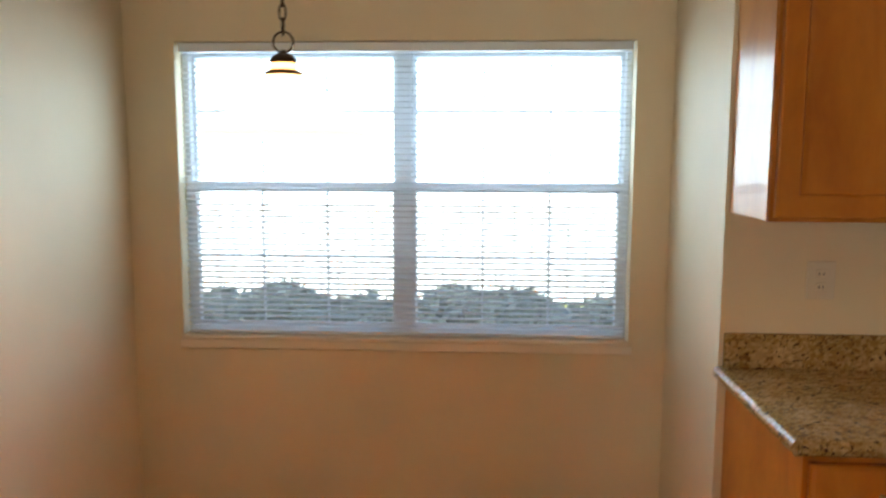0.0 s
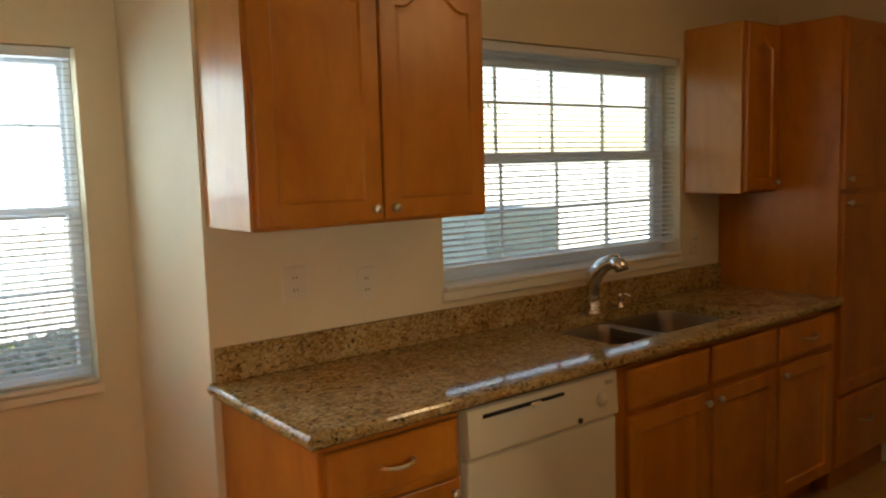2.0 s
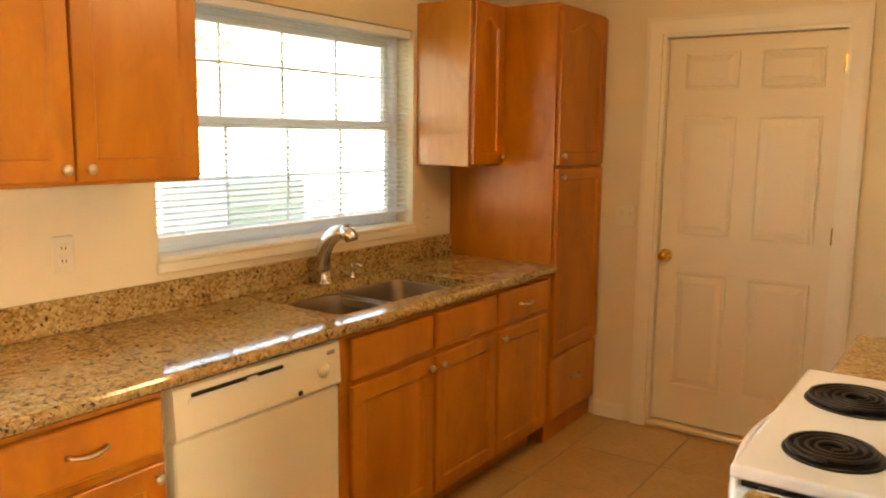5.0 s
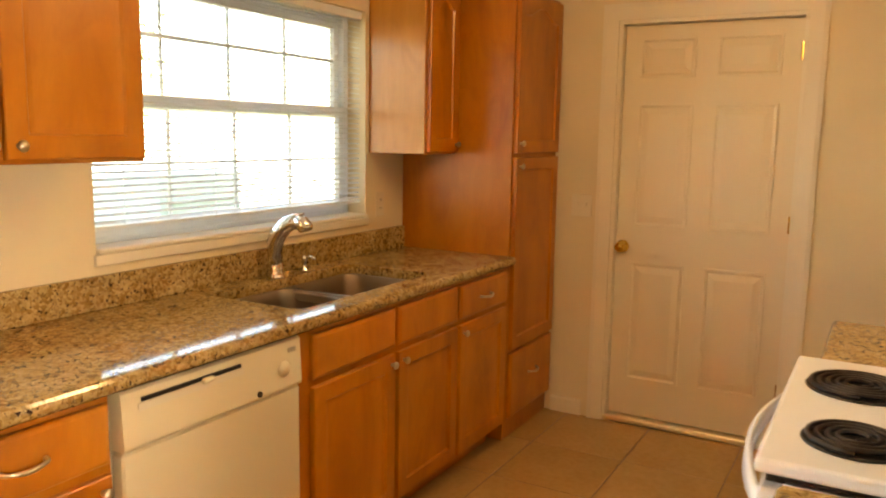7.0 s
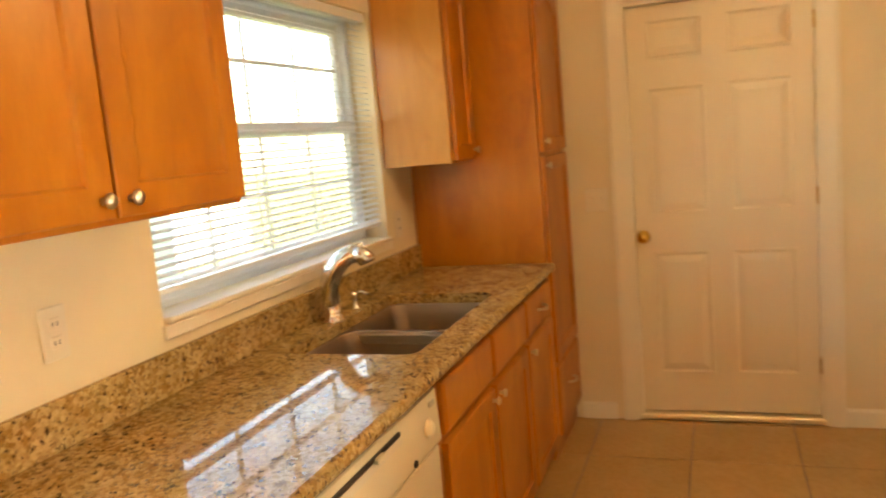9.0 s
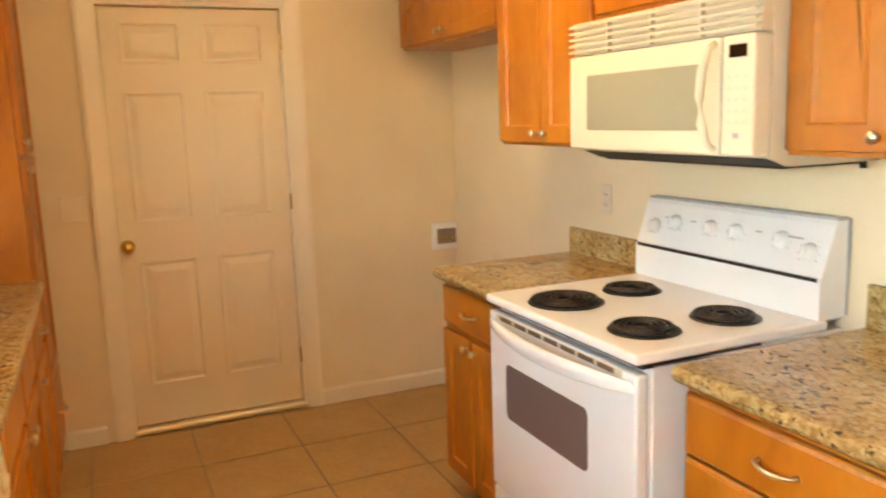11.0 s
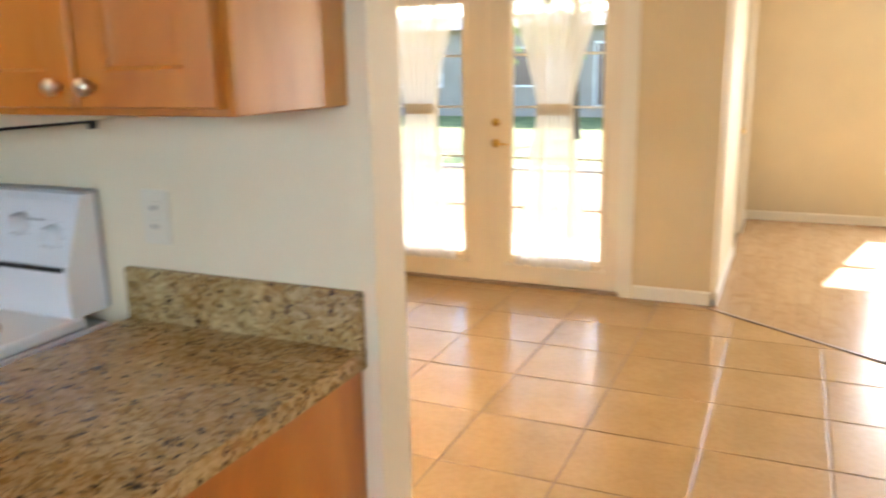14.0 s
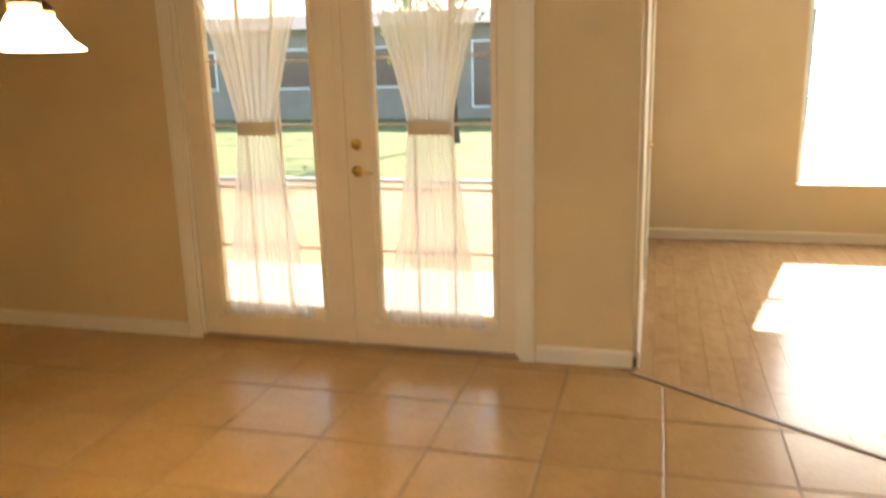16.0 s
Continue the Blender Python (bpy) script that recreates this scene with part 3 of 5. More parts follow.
for k in range(2):
    a, b = (0.022, HALF - 0.002) if k == 0 else (HALF + 0.002, FW_ - 0.022)
    g0, g1 = (0.155, 0.735) if k == 0 else (1.075, 1.66)
    z0, z1, y0, y1 = 0.023, FZ - 0.023, 0.02, 0.062
    gz0, gz1 = 0.205, 1.825

    def ring_(i, y, q=0.0):
        return [(a + i, y, z0 + i), (b - i, y, z0 + i), (b - i, y, z1 - i), (a + i, y, z1 - i)]

    def hole(i, y):
        return [(g0 - i, y, gz0 - i), (g1 + i, y, gz0 - i), (g1 + i, y, gz1 + i), (g0 - i, y, gz1 + i)]
    lf = part("door_leaf", rings([hole(0, y0 + 0.01), hole(0.002, y0), hole(0.028, y0 - 0.008), hole(0.036, y0), ring_(0.002, y0), ring_(0, y0 + 0.002), ring_(0, y1), hole(0.0, y1), hole(0, y0 + 0.01)], cap=(False, False)), M_door, d2)
    part("pane", box(g0 - 0.004, 0.04, gz0 - 0.004, g1 + 0.004, 0.044, gz1 + 0.004), M_glass, lf).visible_shadow = False
    for j in (1, 2):
        x = g0 + (g1 - g0) * j / 3
        part("muntin", box(x - 0.006, 0.033, gz0, x + 0.006, 0.051, gz1), M_trim, lf)
    for j in range(1, 5):
        z = gz0 + (gz1 - gz0) * j / 5
        part("muntin", box(g0, 0.032, z - 0.006, g1, 0.052, z + 0.006), M_trim, lf)
    if k == 1:
        kx = HALF + 0.072
        part("door_lever", lathe([(0.03, 0), (0.03, 0.006), (0.011, 0.01), (0.011, 0.042), (0.0, 0.044)], 18, at=(kx, y0 - 0.001, 0.945), turn=FACE_Y), M_brass, lf, "brass lever handle", True)
        part("door_lever", tube([(kx, y0 - 0.04, 0.945), (kx + 0.04, y0 - 0.045, 0.947), (kx + 0.095, y0 - 0.042, 0.941)], [0.009, 0.008, 0.006]), M_brass, lf, "brass lever handle", True)
        part("deadbolt", lathe([(0.028, 0), (0.028, 0.007), (0.024, 0.013), (0.008, 0.014), (0.007, 0.03), (0.0, 0.031)], 18, at=(kx, y0 - 0.001, 1.08), turn=FACE_Y), M_brass, lf, "round brass deadbolt", True)
part("astragal", box(HALF - 0.022, 0.006, 0.023, HALF + 0.022, 0.0185, FZ - 0.024, 0.003), M_door, d2)


def curtain(x0, x1, label):
    """A sheer panel gathered at rods top and bottom and tied in the middle; x0..x1 in the patio door's own axis."""
    w = thing("sheer_curtain", Matrix.Translation((FX1, SOUTH_Y, 0)) @ BACK, label, "curtain", "patio door curtains")
    bm = bmesh.new()
    n, rows_ = 96, 48
    zt, zb, zt_tie = 1.865, 0.155, 1.165
    cx = (x0 + x1) / 2
    grid_ = []
    for r in range(rows_ + 1):
        z = zt + (zb - zt) * r / rows_
        d = abs(z - zt_tie)
        if z > zt_tie:
            f = 0.36 + 0.64 * min(1, (d / 0.72)) ** 1.3
        else:
            f = 0.36 + 0.46 * min(1, (d / 1.0)) ** 1.1
        line = []
        for i in range(n + 1):
            u = i / n
            fold = 0.013 * math.sin(u * 40 + 1.4 * math.sin(u * 11)) + 0.007 * math.sin(u * 97 + z * 1.6) + 0.004 * math.sin(u * 151)
            x = cx + (u - 0.5) * (x1 - x0) * f
            line.append(bm.verts.new((x, -0.024 + fold * (0.55 + 0.45 * f), z)))
        grid_.append(line)
    for a, b in zip(grid_, grid_[1:]):
        for i in range(n):
            bm.faces.new((a[i], a[i + 1], b[i + 1], b[i]))
    part("cloth", bm, M_sheer, w, smooth=True)
    hw = (x1 - x0) * 0.175
    loops_ = []
    for k, (zz, yy) in enumerate(((zt_tie - 0.035, -0.036), (zt_tie - 0.03, -0.043), (zt_tie + 0.03, -0.043), (zt_tie + 0.035, -0.036))):
        loops_.append([(cx + hw * math.cos(2 * math.pi * i / 24), -0.024 + (0.02 if k in (1, 2) else 0.017) * math.sin(2 * math.pi * i / 24), zz) for i in range(24)])
    part("tie_band", rings(loops_, cap=(False, False)), M_band, w, "gathered beige cloth tie band", True)
    for z in (zt, zb):
        part("curtain_rod", tube([(x0 - 0.01, -0.024, z), (x1 + 0.01, -0.024, z)], 0.006), M_trim, w)
        for x in (x0 - 0.01, x1 + 0.01):
            part("rod_bracket", box(x - 0.008, -0.032, z - 0.012, x + 0.008, 0.019, z + 0.012, 0.002), M_trim, w)


curtain(0.135, 0.755, "white sheer curtain tied at the middle on the patio door")
curtain(1.055, 1.68, "white sheer curtain tied at the middle on the patio door")

# white door in the living room's side wall
d3 = thing("door_3", Matrix.Translation((-0.27, LD[1], 0)) @ Matrix.Rotation(radians(-90), 4, "Z"), "closed white door in the living room side wall", "door", kind="structure")
casing(d3, LD[1] - LD[0], LD[2], 0.075)
part("door_leaf", box(0.004, 0.03, 0.012, LD[1] - LD[0] - 0.004, 0.065, LD[2] - 0.004, 0.002), M_door, d3)
part("door_knob", lathe([(0.03, 0), (0.03, 0.005), (0.011, 0.01), (0.011, 0.03), (0.026, 0.04), (0.026, 0.056), (0.0, 0.064)], 16, at=(0.07, 0.0295, 0.93), turn=FACE_Y), M_brass, d3, "", True)

# ---------- cabinets ----------


def knob(parent, x, y, z):
    part("knob", lathe([(0.007, 0), (0.005, 0.008), (0.006, 0.011), (0.013, 0.015), (0.0145, 0.019), (0.011, 0.024), (0.0, 0.026)], 16, at=(x, y, z), turn=FACE_Y), M_nickel, parent, "satin nickel knob", True)


def pull(parent, x, y, z, w=0.10):
    pts = [(x - w / 2, y, z), (x - w / 2 + 0.004, y - 0.015, z)]
    pts += [(x + w * (q - 0.5) * 0.86, y - 0.018 - 0.010 * math.sin(math.pi * q), z - 0.004 * math.sin(math.pi * q)) for q in (0.0, 0.2, 0.4, 0.6, 0.8, 1.0)]
    pts += [(x + w / 2 - 0.004, y - 0.015, z), (x + w / 2, y, z)]
    part("handle", tube(pts, [0.0065, 0.005, 0.0042, 0.005, 0.006, 0.006, 0.005, 0.0042, 0.005, 0.0065]), M_nickel, parent, "bowed satin nickel pull", True)


def panel_door(parent, x0, z0, x1, z1, y, name="door", arch=0.0, material=None):
    """A frame-and-panel door whose back lies at y; arch: rise of the panel's cathedral top."""
    material = material or M_wood
    s, t = 0.057, 0.02
    ax0, ax1, az0 = x0 + s, x1 - s, z0 + s
    top = z1 - s
    n = 12
    inner, outer = [(ax0, az0), (ax1, az0)], [(x0, z0), (x1, z0)]
    for i in range(n + 1):
        q = i / n
        x = ax1 + (ax0 - ax1) * q
        if arch:
            e = max(0.0, math.sin(math.pi * min(1, max(0, (q - 0.12) / 0.76)))) ** 1.3
            z = top - arch + arch * e
        else:
            z = top
        inner.append((x, z))
        outer.append((x0 if i == n else x1 if i == 0 else x, z1))
    cx, cz = (x0 + x1) / 2, (z0 + z1) / 2

    def shrink(pts, d):
        return [(px + math.copysign(d, cx - px) if abs(px - cx) > 1e-6 else px, pz + math.copysign(d, cz - pz)) for px, pz in pts]

    def lp(pts, yy):
        return [(px, yy, pz) for px, pz in pts]
    loops_ = [lp(outer, y), lp(outer, y - t + 0.003), lp(shrink(outer, 0.003), y - t), lp(inner, y - t), lp(shrink(inner, 0.006), y - t + 0.008), lp(shrink(inner, 0.02), y - t + 0.0095)]
    return part(name, rings(loops_), material, parent)


def slab(parent, x0, z0, x1, z1, y, name="drawer_front"):
    def lp(i, yy):
        return [(x0 + i, yy, z0 + i), (x1 - i, yy, z0 + i), (x1 - i, yy, z1 - i), (x0 + i, yy, z1 - i)]
    return part(name, rings([lp(0, y), lp(0, y - 0.012), lp(0.004, y - 0.017), lp(0.012, y - 0.02)]), M_wood, parent)


BASE_D, TOE_H, TOP_Z = 0.60, 0.10, 0.874


def base_cabinet(m, w, label, drawers, doors, knob_sides, group="base cabinets", stack=False, spans=None):
    c = thing("base_cabinet", m, label, "cabinet", group)
    part("body", box(0, -BASE_D, TOE_H, w, -0.003, TOP_Z if doors < 2 or drawers < 2 else 0.66, 0.0015), M_wood, c)
    if doors == 2 and drawers == 2:
        part("front_rail", box(0, -BASE_D, 0.661, w, -BASE_D + 0.02, TOP_Z), M_wood, c)
    part("toe_kick", box(0.0, -BASE_D + 0.075, 0.002, w, -0.01, TOE_H), M_wood, c)
    for i in range(drawers):
        a, b = spans[i] if spans else (w * i / drawers + 0.012, w * (i + 1) / drawers - 0.012)
        f = slab(c, a, 0.708, b, 0.852, -BASE_D - 0.001)
        if drawers == 1:
            pull(f, (a + b) / 2, -BASE_D - 0.0205, 0.78)
    if stack:
        for z0, z1 in ((0.115, 0.395), (0.411, 0.700)):
            f = slab(c, 0.012, z0, w - 0.012, z1, -BASE_D - 0.001)
            pull(f, w / 2, -BASE_D - 0.0205, (z0 + z1) / 2)
        return c
    for i in range(doors):
        a, b = w * i / doors + 0.012, w * (i + 1) / doors - 0.012
        if doors == 2:
            a, b = (0.012, w / 2 - 0.006) if i == 0 else (w / 2 + 0.006, w - 0.012)
        if spans:
            a, b = spans[i]
        f = panel_door(c, a, 0.115, b, 0.682, -BASE_D - 0.001)
        x = b - 0.028 if knob_sides[i] == "r" else a + 0.028
        knob(f, x, -BASE_D - 0.0205, 0.648)
    return c


def wall_cabinet(m, w, z0, z1, depth, label, doors, knob_sides, arch=0.05, group="wall cabinets", side="l"):
    c = thing("wall_cabinet", m, label, "cabinet", group)
    part("body", box(0, -depth, z0, w, -0.003, z1, 0.0015), M_wood, c)
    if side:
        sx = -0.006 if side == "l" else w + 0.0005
        part("side_panel", box(sx, -depth + 0.002, z0 + 0.002, sx + 0.0055, -0.003, z1 - 0.002, 0.001), M_wood_side, c, "glossy varnished maple side, paled for window sheen")
    for i in range(doors):
        if doors == 2:
            a, b = (0.010, w / 2 - 0.004) if i == 0 else (w / 2 + 0.004, w - 0.010)
        else:
            a, b = 0.010, w - 0.010
        f = panel_door(c, a, z0 + 0.012, b, z1 - 0.012, -depth - 0.001, arch=arch)
        x = b - 0.03 if knob_sides[i] == "r" else a + 0.03
        knob(f, x, -depth - 0.0205, z0 + 0.045)
    return c


AT = lambda x, y=0.0: pose(x, y, 0)
base_cabinet(AT(0.025), 0.445, "honey maple base cabinet with a drawer over one door", 1, 1, "r")
base_cabinet(AT(1.145), 0.998, "honey maple sink base with two false drawers and doors", 2, 2, "rl", spans=((0.05, 0.517), (0.54, 0.99)))
base_cabinet(AT(2.144), 0.476, "honey maple base cabinet beside the tall pantry", 1, 1, "l", spans=((0.014, 0.466),))
wall_cabinet(AT(0.018), 0.815, 1.385, 2.15, 0.315, "honey maple wall cabinet with two arched doors and knobs", 2, "rl", 0.06)
wall_cabinet(AT(2.375), 0.285, 1.385, 2.15, 0.305, "narrow honey maple wall cabinet beside the pantry", 1, "r", 0.04)

# tall pantry
pn = thing("pantry_cabinet", AT(2.665), "tall honey maple pantry cabinet with two doors and drawer", "cabinet")
PW_ = 0.545
part("body", box(0, -BASE_D, 0.10, PW_, -0.003, 2.15, 0.0015), M_wood, pn)
part("toe_kick", box(0, -BASE_D + 0.012, 0.002, PW_, -0.01, 0.10), M_wood, pn)
up = panel_door(pn, 0.014, 1.395, PW_ - 0.014, 2.135, -BASE_D - 0.001, arch=0.05)
lo = panel_door(pn, 0.014, 0.455, PW_ - 0.014, 1.375, -BASE_D - 0.001)
dr = slab(pn, 0.014, 0.115, PW_ - 0.014, 0.435, -BASE_D - 0.001)
knob(up, 0.045, -BASE_D - 0.0205, 1.44)
knob(lo, 0.045, -BASE_D - 0.0205, 1.335)
pull(dr, PW_ / 2, -BASE_D - 0.0205, 0.30)
part("filler_strip", box(PW_ + 0.001, -BASE_D + 0.004, 0.10, EAST - 2.665 - 0.001, -0.02, 2.14), M_wood, pn)
# the counter's run past the narrow cabinet to the pantry
part("filler_strip", box(-0.044, -BASE_D, 0.10, -0.002, -0.02, TOP_Z, 0.001), M_wood, pn)

# range side: built turned round; x0 is the east end
RT = lambda x, y=RANGE_Y: Matrix.Translation((x, y, 0)) @ BACK
base_cabinet(RT(2.025), 0.505, "honey maple base cabinet with drawer and two narrow doors", 1, 2, "rl")
base_cabinet(RT(0.665), 0.565, "honey maple base cabinet with three drawers beside the range", 1, 0, "", stack=True)
wall_cabinet(RT(2.066), 0.639, 1.37, 2.15, 0.315, "honey maple wall cabinet with two narrow doors", 2, "rl", 0.05, side=False)
wall_cabinet(RT(0.672), 0.56, 1.37, 2.15, 0.315, "honey maple wall cabinet above the counter, two doors", 2, "rl", 0.05, side="r")
wall_cabinet(RT(1.425), 0.75, 1.765, 2.15, 0.315, "short honey maple wall cabinet over the microwave", 2, "rl", 0.03, side=False)
wall_cabinet(RT(3.10), 1.03, 1.815, 2.11, 0.315, "short honey maple wall cabinet over the laundry space", 2, "rl", 0.05, side=False)

# ---------- worktops ----------


def rounded_edge(x0, x1, yb, yf, z0, z1, r=0.016, ends=(0.0, 0.0)):
    """Section of a worktop: back at yb, rounded nose at yf (yf < yb)."""
    pts = [(yb, z0), (yf + r * 0.6, z0)]
    for i in range(7):
        a = radians(-90 + 180 * i / 6)
        pts.append((yf + r - r * math.cos(a), (z0 + z1) / 2 + (z1 - z0) / 2 * math.sin(a)))
    pts.append((yb, z1))
    return prism(pts, "x", x0, x1)


# sink counter: front, back and side strips round the sink opening
SX0, SX1, SY0, SY1 = 1.24, 2.05, -0.53, -0.12
CZ0, CZ1 = 0.876, 0.914
ct = thing("worktop", pose(0, 0, CZ0), "polished tan speckled granite worktop with the sink", "worktop", "granite worktops")
shift = Matrix.Translation((0, 0, -CZ0))


def add(name, bm, material, parent, label="", m=shift, smooth=False):
    bmesh.ops.transform(bm, matrix=m, verts=bm.verts)
    return part(name, bm, material, parent, label, smooth)


bm = rounded_edge(0.0, 2.66, SY0, -0.64, CZ0, CZ1)
box(0.0, SY1, CZ0, 2.66, -0.002, CZ1, bm=bm)
box(0.0, SY0, CZ0, SX0, SY1, CZ1, bm=bm)
box(SX1, SY0, CZ0, 2.66, SY1, CZ1, bm=bm)
bmesh.ops.remove_doubles(bm, verts=bm.verts, dist=0.0002)
# rounded corners of the sink opening
for cx, cy, dx, dy in ((SX0, SY0, 1, 1), (SX1, SY0, -1, 1), (SX1, SY1, -1, -1), (SX0, SY1, 1, -1)):
    q = 0.04
    bend = [(cx + dx * q * (1 - math.cos(radians(a))), cy + dy * q * (1 - math.sin(radians(a)))) for a in range(0, 91, 15)]
    prism([(cx - dx * 0.0003, cy - dy * 0.0003)] + bend, "z", CZ0 + 0.0004, CZ1 - 0.0002, bm)
add("slab", bm, M_granite, ct)
add("worktop_end", prism([(-0.0005, CZ0), (-0.006, CZ0)] + [(-0.016 * math.cos(radians(a)), (CZ0 + CZ1) / 2 + 0.019 * math.sin(radians(a))) for a in (-60, -30, 0, 25, 45, 65, 85)] + [(-0.0005, CZ1)], "y", -0.632, -0.003), M_granite, ct)
add("backsplash", box(0.012, -0.022, CZ1 + 0.0005, 2.66, -0.002, 1.02, 0.002), M_granite, ct)

ct2 = thing("worktop", pose(0.09, RANGE_Y, CZ0), "polished tan granite worktop beside the range", "worktop", "granite worktops")
RM = Matrix.Translation((0.575 + 0.005, 0, -CZ0)) @ BACK
add("slab", rounded_edge(0.0, 0.58, -0.002, -0.645, CZ0, CZ1), M_granite, ct2, m=RM)
add("backsplash", box(0.0, -0.022, CZ1 + 0.0005, 0.58, -0.002, 1.028, 0.002), M_granite, ct2, m=RM)
ct3 = thing("worktop", pose(1.5, RANGE_Y, CZ0), "short granite worktop between range and laundry space", "worktop", "granite worktops")
RM = Matrix.Translation((0.55, 0, -CZ0)) @ BACK
add("slab", rounded_edge(0.0, 0.55, -0.002, -0.645, CZ0, CZ1), M_granite, ct3, m=RM)
add("backsplash", box(0.0, -0.022, CZ1 + 0.0005, 0.55, -0.002, 1.018, 0.002), M_granite, ct3, m=RM)

# ---------- sink and tap ----------
sk = thing("kitchen_sink", pose(SX0, SY0, 0.70), "double-bowl stainless steel sink set under the granite", "sink")


def rrect(x0, y0, x1, y1, r, z, k=5):
    pts = []
    for cx, cy, a0 in ((x1 - r, y1 - r, 0), (x0 + r, y1 - r, 90), (x0 + r, y0 + r, 180), (x1 - r, y0 + r, 270)):
        for i in range(k + 1):
            a = radians(a0 + 90 * i / k)
            pts.append((cx + r * math.cos(a), cy + r * math.sin(a), z))
    return pts


SWX, SWY = SX1 - SX0, SY1 - SY0
zt = CZ0 - 0.70 - 0.001
for a, b, dep in ((0.006, SWX * 0.49, 0.19), (SWX * 0.49 + 0.022, SWX - 0.006, 0.17)):
    levels = [(-0.014, 0.0, 0.065), (0.0, 0.0, 0.055), (0.002, 0.004, 0.055), (0.006, 0.04, 0.057), (0.011, dep * 0.72, 0.065), (0.02, dep * 0.9, 0.075), (0.04, dep, 0.075)]
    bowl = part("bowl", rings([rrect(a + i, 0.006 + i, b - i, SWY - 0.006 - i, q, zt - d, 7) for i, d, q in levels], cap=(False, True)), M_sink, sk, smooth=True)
    part("drain", lathe([(0.045, 0.0), (0.045, 0.003), (0.03, 0.004), (0.028, -0.004 + 0.006), (0.0, 0.001)], 20, at=((a + b) / 2, SWY / 2, zt - dep + 0.0012)), M_steel, bowl, "", True)
part("divider", box(SWX * 0.49 - 0.006, 0.008, zt - 0.05, SWX * 0.49 + 0.028, SWY - 0.008, zt - 0.006, 0.006, segments=2), M_steel, sk, "bright steel bridge between the bowls")

tp = thing("kitchen_tap", pose(1.622, -0.09, 0.9145), "chrome single-lever kitchen tap with an arched spout", "tap")
part("base", lathe([(0.036, 0), (0.036, 0.005), (0.030, 0.011), (0.028, 0.03), (0.0275, 0.06), (0.02, 0.066)], 24), M_chrome, tp, "", True)
part("spout", tube([(0, 0, 0.05), (-0.006, -0.001, 0.09), (-0.012, -0.006, 0.135), (-0.012, -0.024, 0.175), (-0.006, -0.052, 0.205), (0.002, -0.084, 0.222), (0.008, -0.112, 0.222)],
                   [0.027, 0.030, 0.033, 0.034, 0.032, 0.029, 0.027], 18), M_chrome, tp, "", True)
part("nozzle", tube([(0.005, -0.098, 0.230), (0.010, -0.122, 0.220), (0.013, -0.138, 0.202), (0.013, -0.142, 0.192)], [0.026, 0.030, 0.030, 0.024], 16), M_chrome, tp, "", True)
part("lever", tube([(-0.008, -0.03, 0.205), (-0.004, -0.055, 0.232), (0.002, -0.09, 0.248), (0.010, -0.13, 0.256)], [0.014, 0.012, 0.009, 0.005], 10), M_chrome, tp, "", True)
sp = thing("soap_dispenser", pose(1.80, -0.085, 0.9145), "small chrome soap dispenser beside the tap", "dispenser")
part("base", lathe([(0.018, 0), (0.018, 0.005), (0.011, 0.01), (0.010, 0.045), (0.013, 0.048), (0.012, 0.06), (0.0, 0.064)], 16), M_chrome, sp, "", True)
part("nozzle", tube([(0, 0, 0.055), (0, -0.03, 0.062), (0, -0.055, 0.055)], [0.007, 0.006, 0.005], 8), M_chrome, sp, "", True)

# ---------- dishwasher ----------
dwash = thing("dishwasher", AT(0.482), "bisque built-in dishwasher with a black vent slot", "dishwasher")
W = 0.645
part("body", box(0.004, -0.58, 0.10, W - 0.004, -0.02, 0.868), M_bisque_side, dwash)
part("door", box(0.004, -0.622, 0.125, W - 0.004, -0.581, 0.716, 0.006), M_dishwasher, dwash)
cp = part("control_panel", prism([(-0.582, 0.722), (-0.626, 0.722), (-0.63, 0.73), (-0.622, 0.862), (-0.614, 0.868), (-0.582, 0.868)], "x", 0.004, W - 0.004), M_dishwasher, dwash)
part("vent_slot", box(0.06, -0.6287, 0.834, 0.388, -0.6222, 0.844), M_black, cp, "black vent slot")
part("latch", box(0.245, -0.640, 0.827, 0.285, -0.6235, 0.841, 0.004), M_dishwasher, cp)
part("vent_trough", prism([(-0.6280, 0.812), (-0.6240, 0.824), (-0.6238, 0.830), (-0.6257, 0.830)], "x", 0.05, 0.40), M_bisque_side, cp)
part("dial", lathe([(0.024, 0), (0.024, 0.004), (0.018, 0.007), (0.016, 0.013), (0.0, 0.014)], 20, at=(0.562, -0.6265, 0.785), turn=FACE_Y), M_dishwasher, cp, "", True)
part("button", lathe([(0.009, 0), (0.009, 0.004), (0.0, 0.005)], 12, at=(0.457, -0.6295, 0.738), turn=FACE_Y), M_dark, cp)
for i in range(3):
    part("marking", box(0.585 + 0.012 * i, -0.6285, 0.83, 0.592 + 0.012 * i, -0.6235, 0.842), M_print, cp)
part("toe_panel", box(0.01, -0.56, 0.004, W - 0.01, -0.05, 0.095), M_bisque_side, dwash)

# ---------- range ----------
rg = thing("electric_range", RT(1.502), "white freestanding electric range with four black coil burners", "range")
W = 0.76
part("body", box(0.0, -0.64, 0.03, W, -0.01, 0.895, 0.004), M_white, rg)
for x in (0.05, W - 0.05):
    for y in (-0.58, -0.08):
        part("foot", lathe([(0.02, 0.0), (0.02, 0.03)], 10, at=(x, y, 0.0)), M_black, rg)
top = part("cooktop", box(-0.004, -0.69, 0.897, W + 0.004, -0.07, 0.925, 0.009, segments=3), M_white, rg)
part("seam", box(0.0, -0.668, 0.886, W, -0.3, 0.8965), M_black, rg)
door = part("oven_door", box(0.004, -0.682, 0.285, W - 0.004, -0.645, 0.872, 0.008, segments=2), M_white, rg)
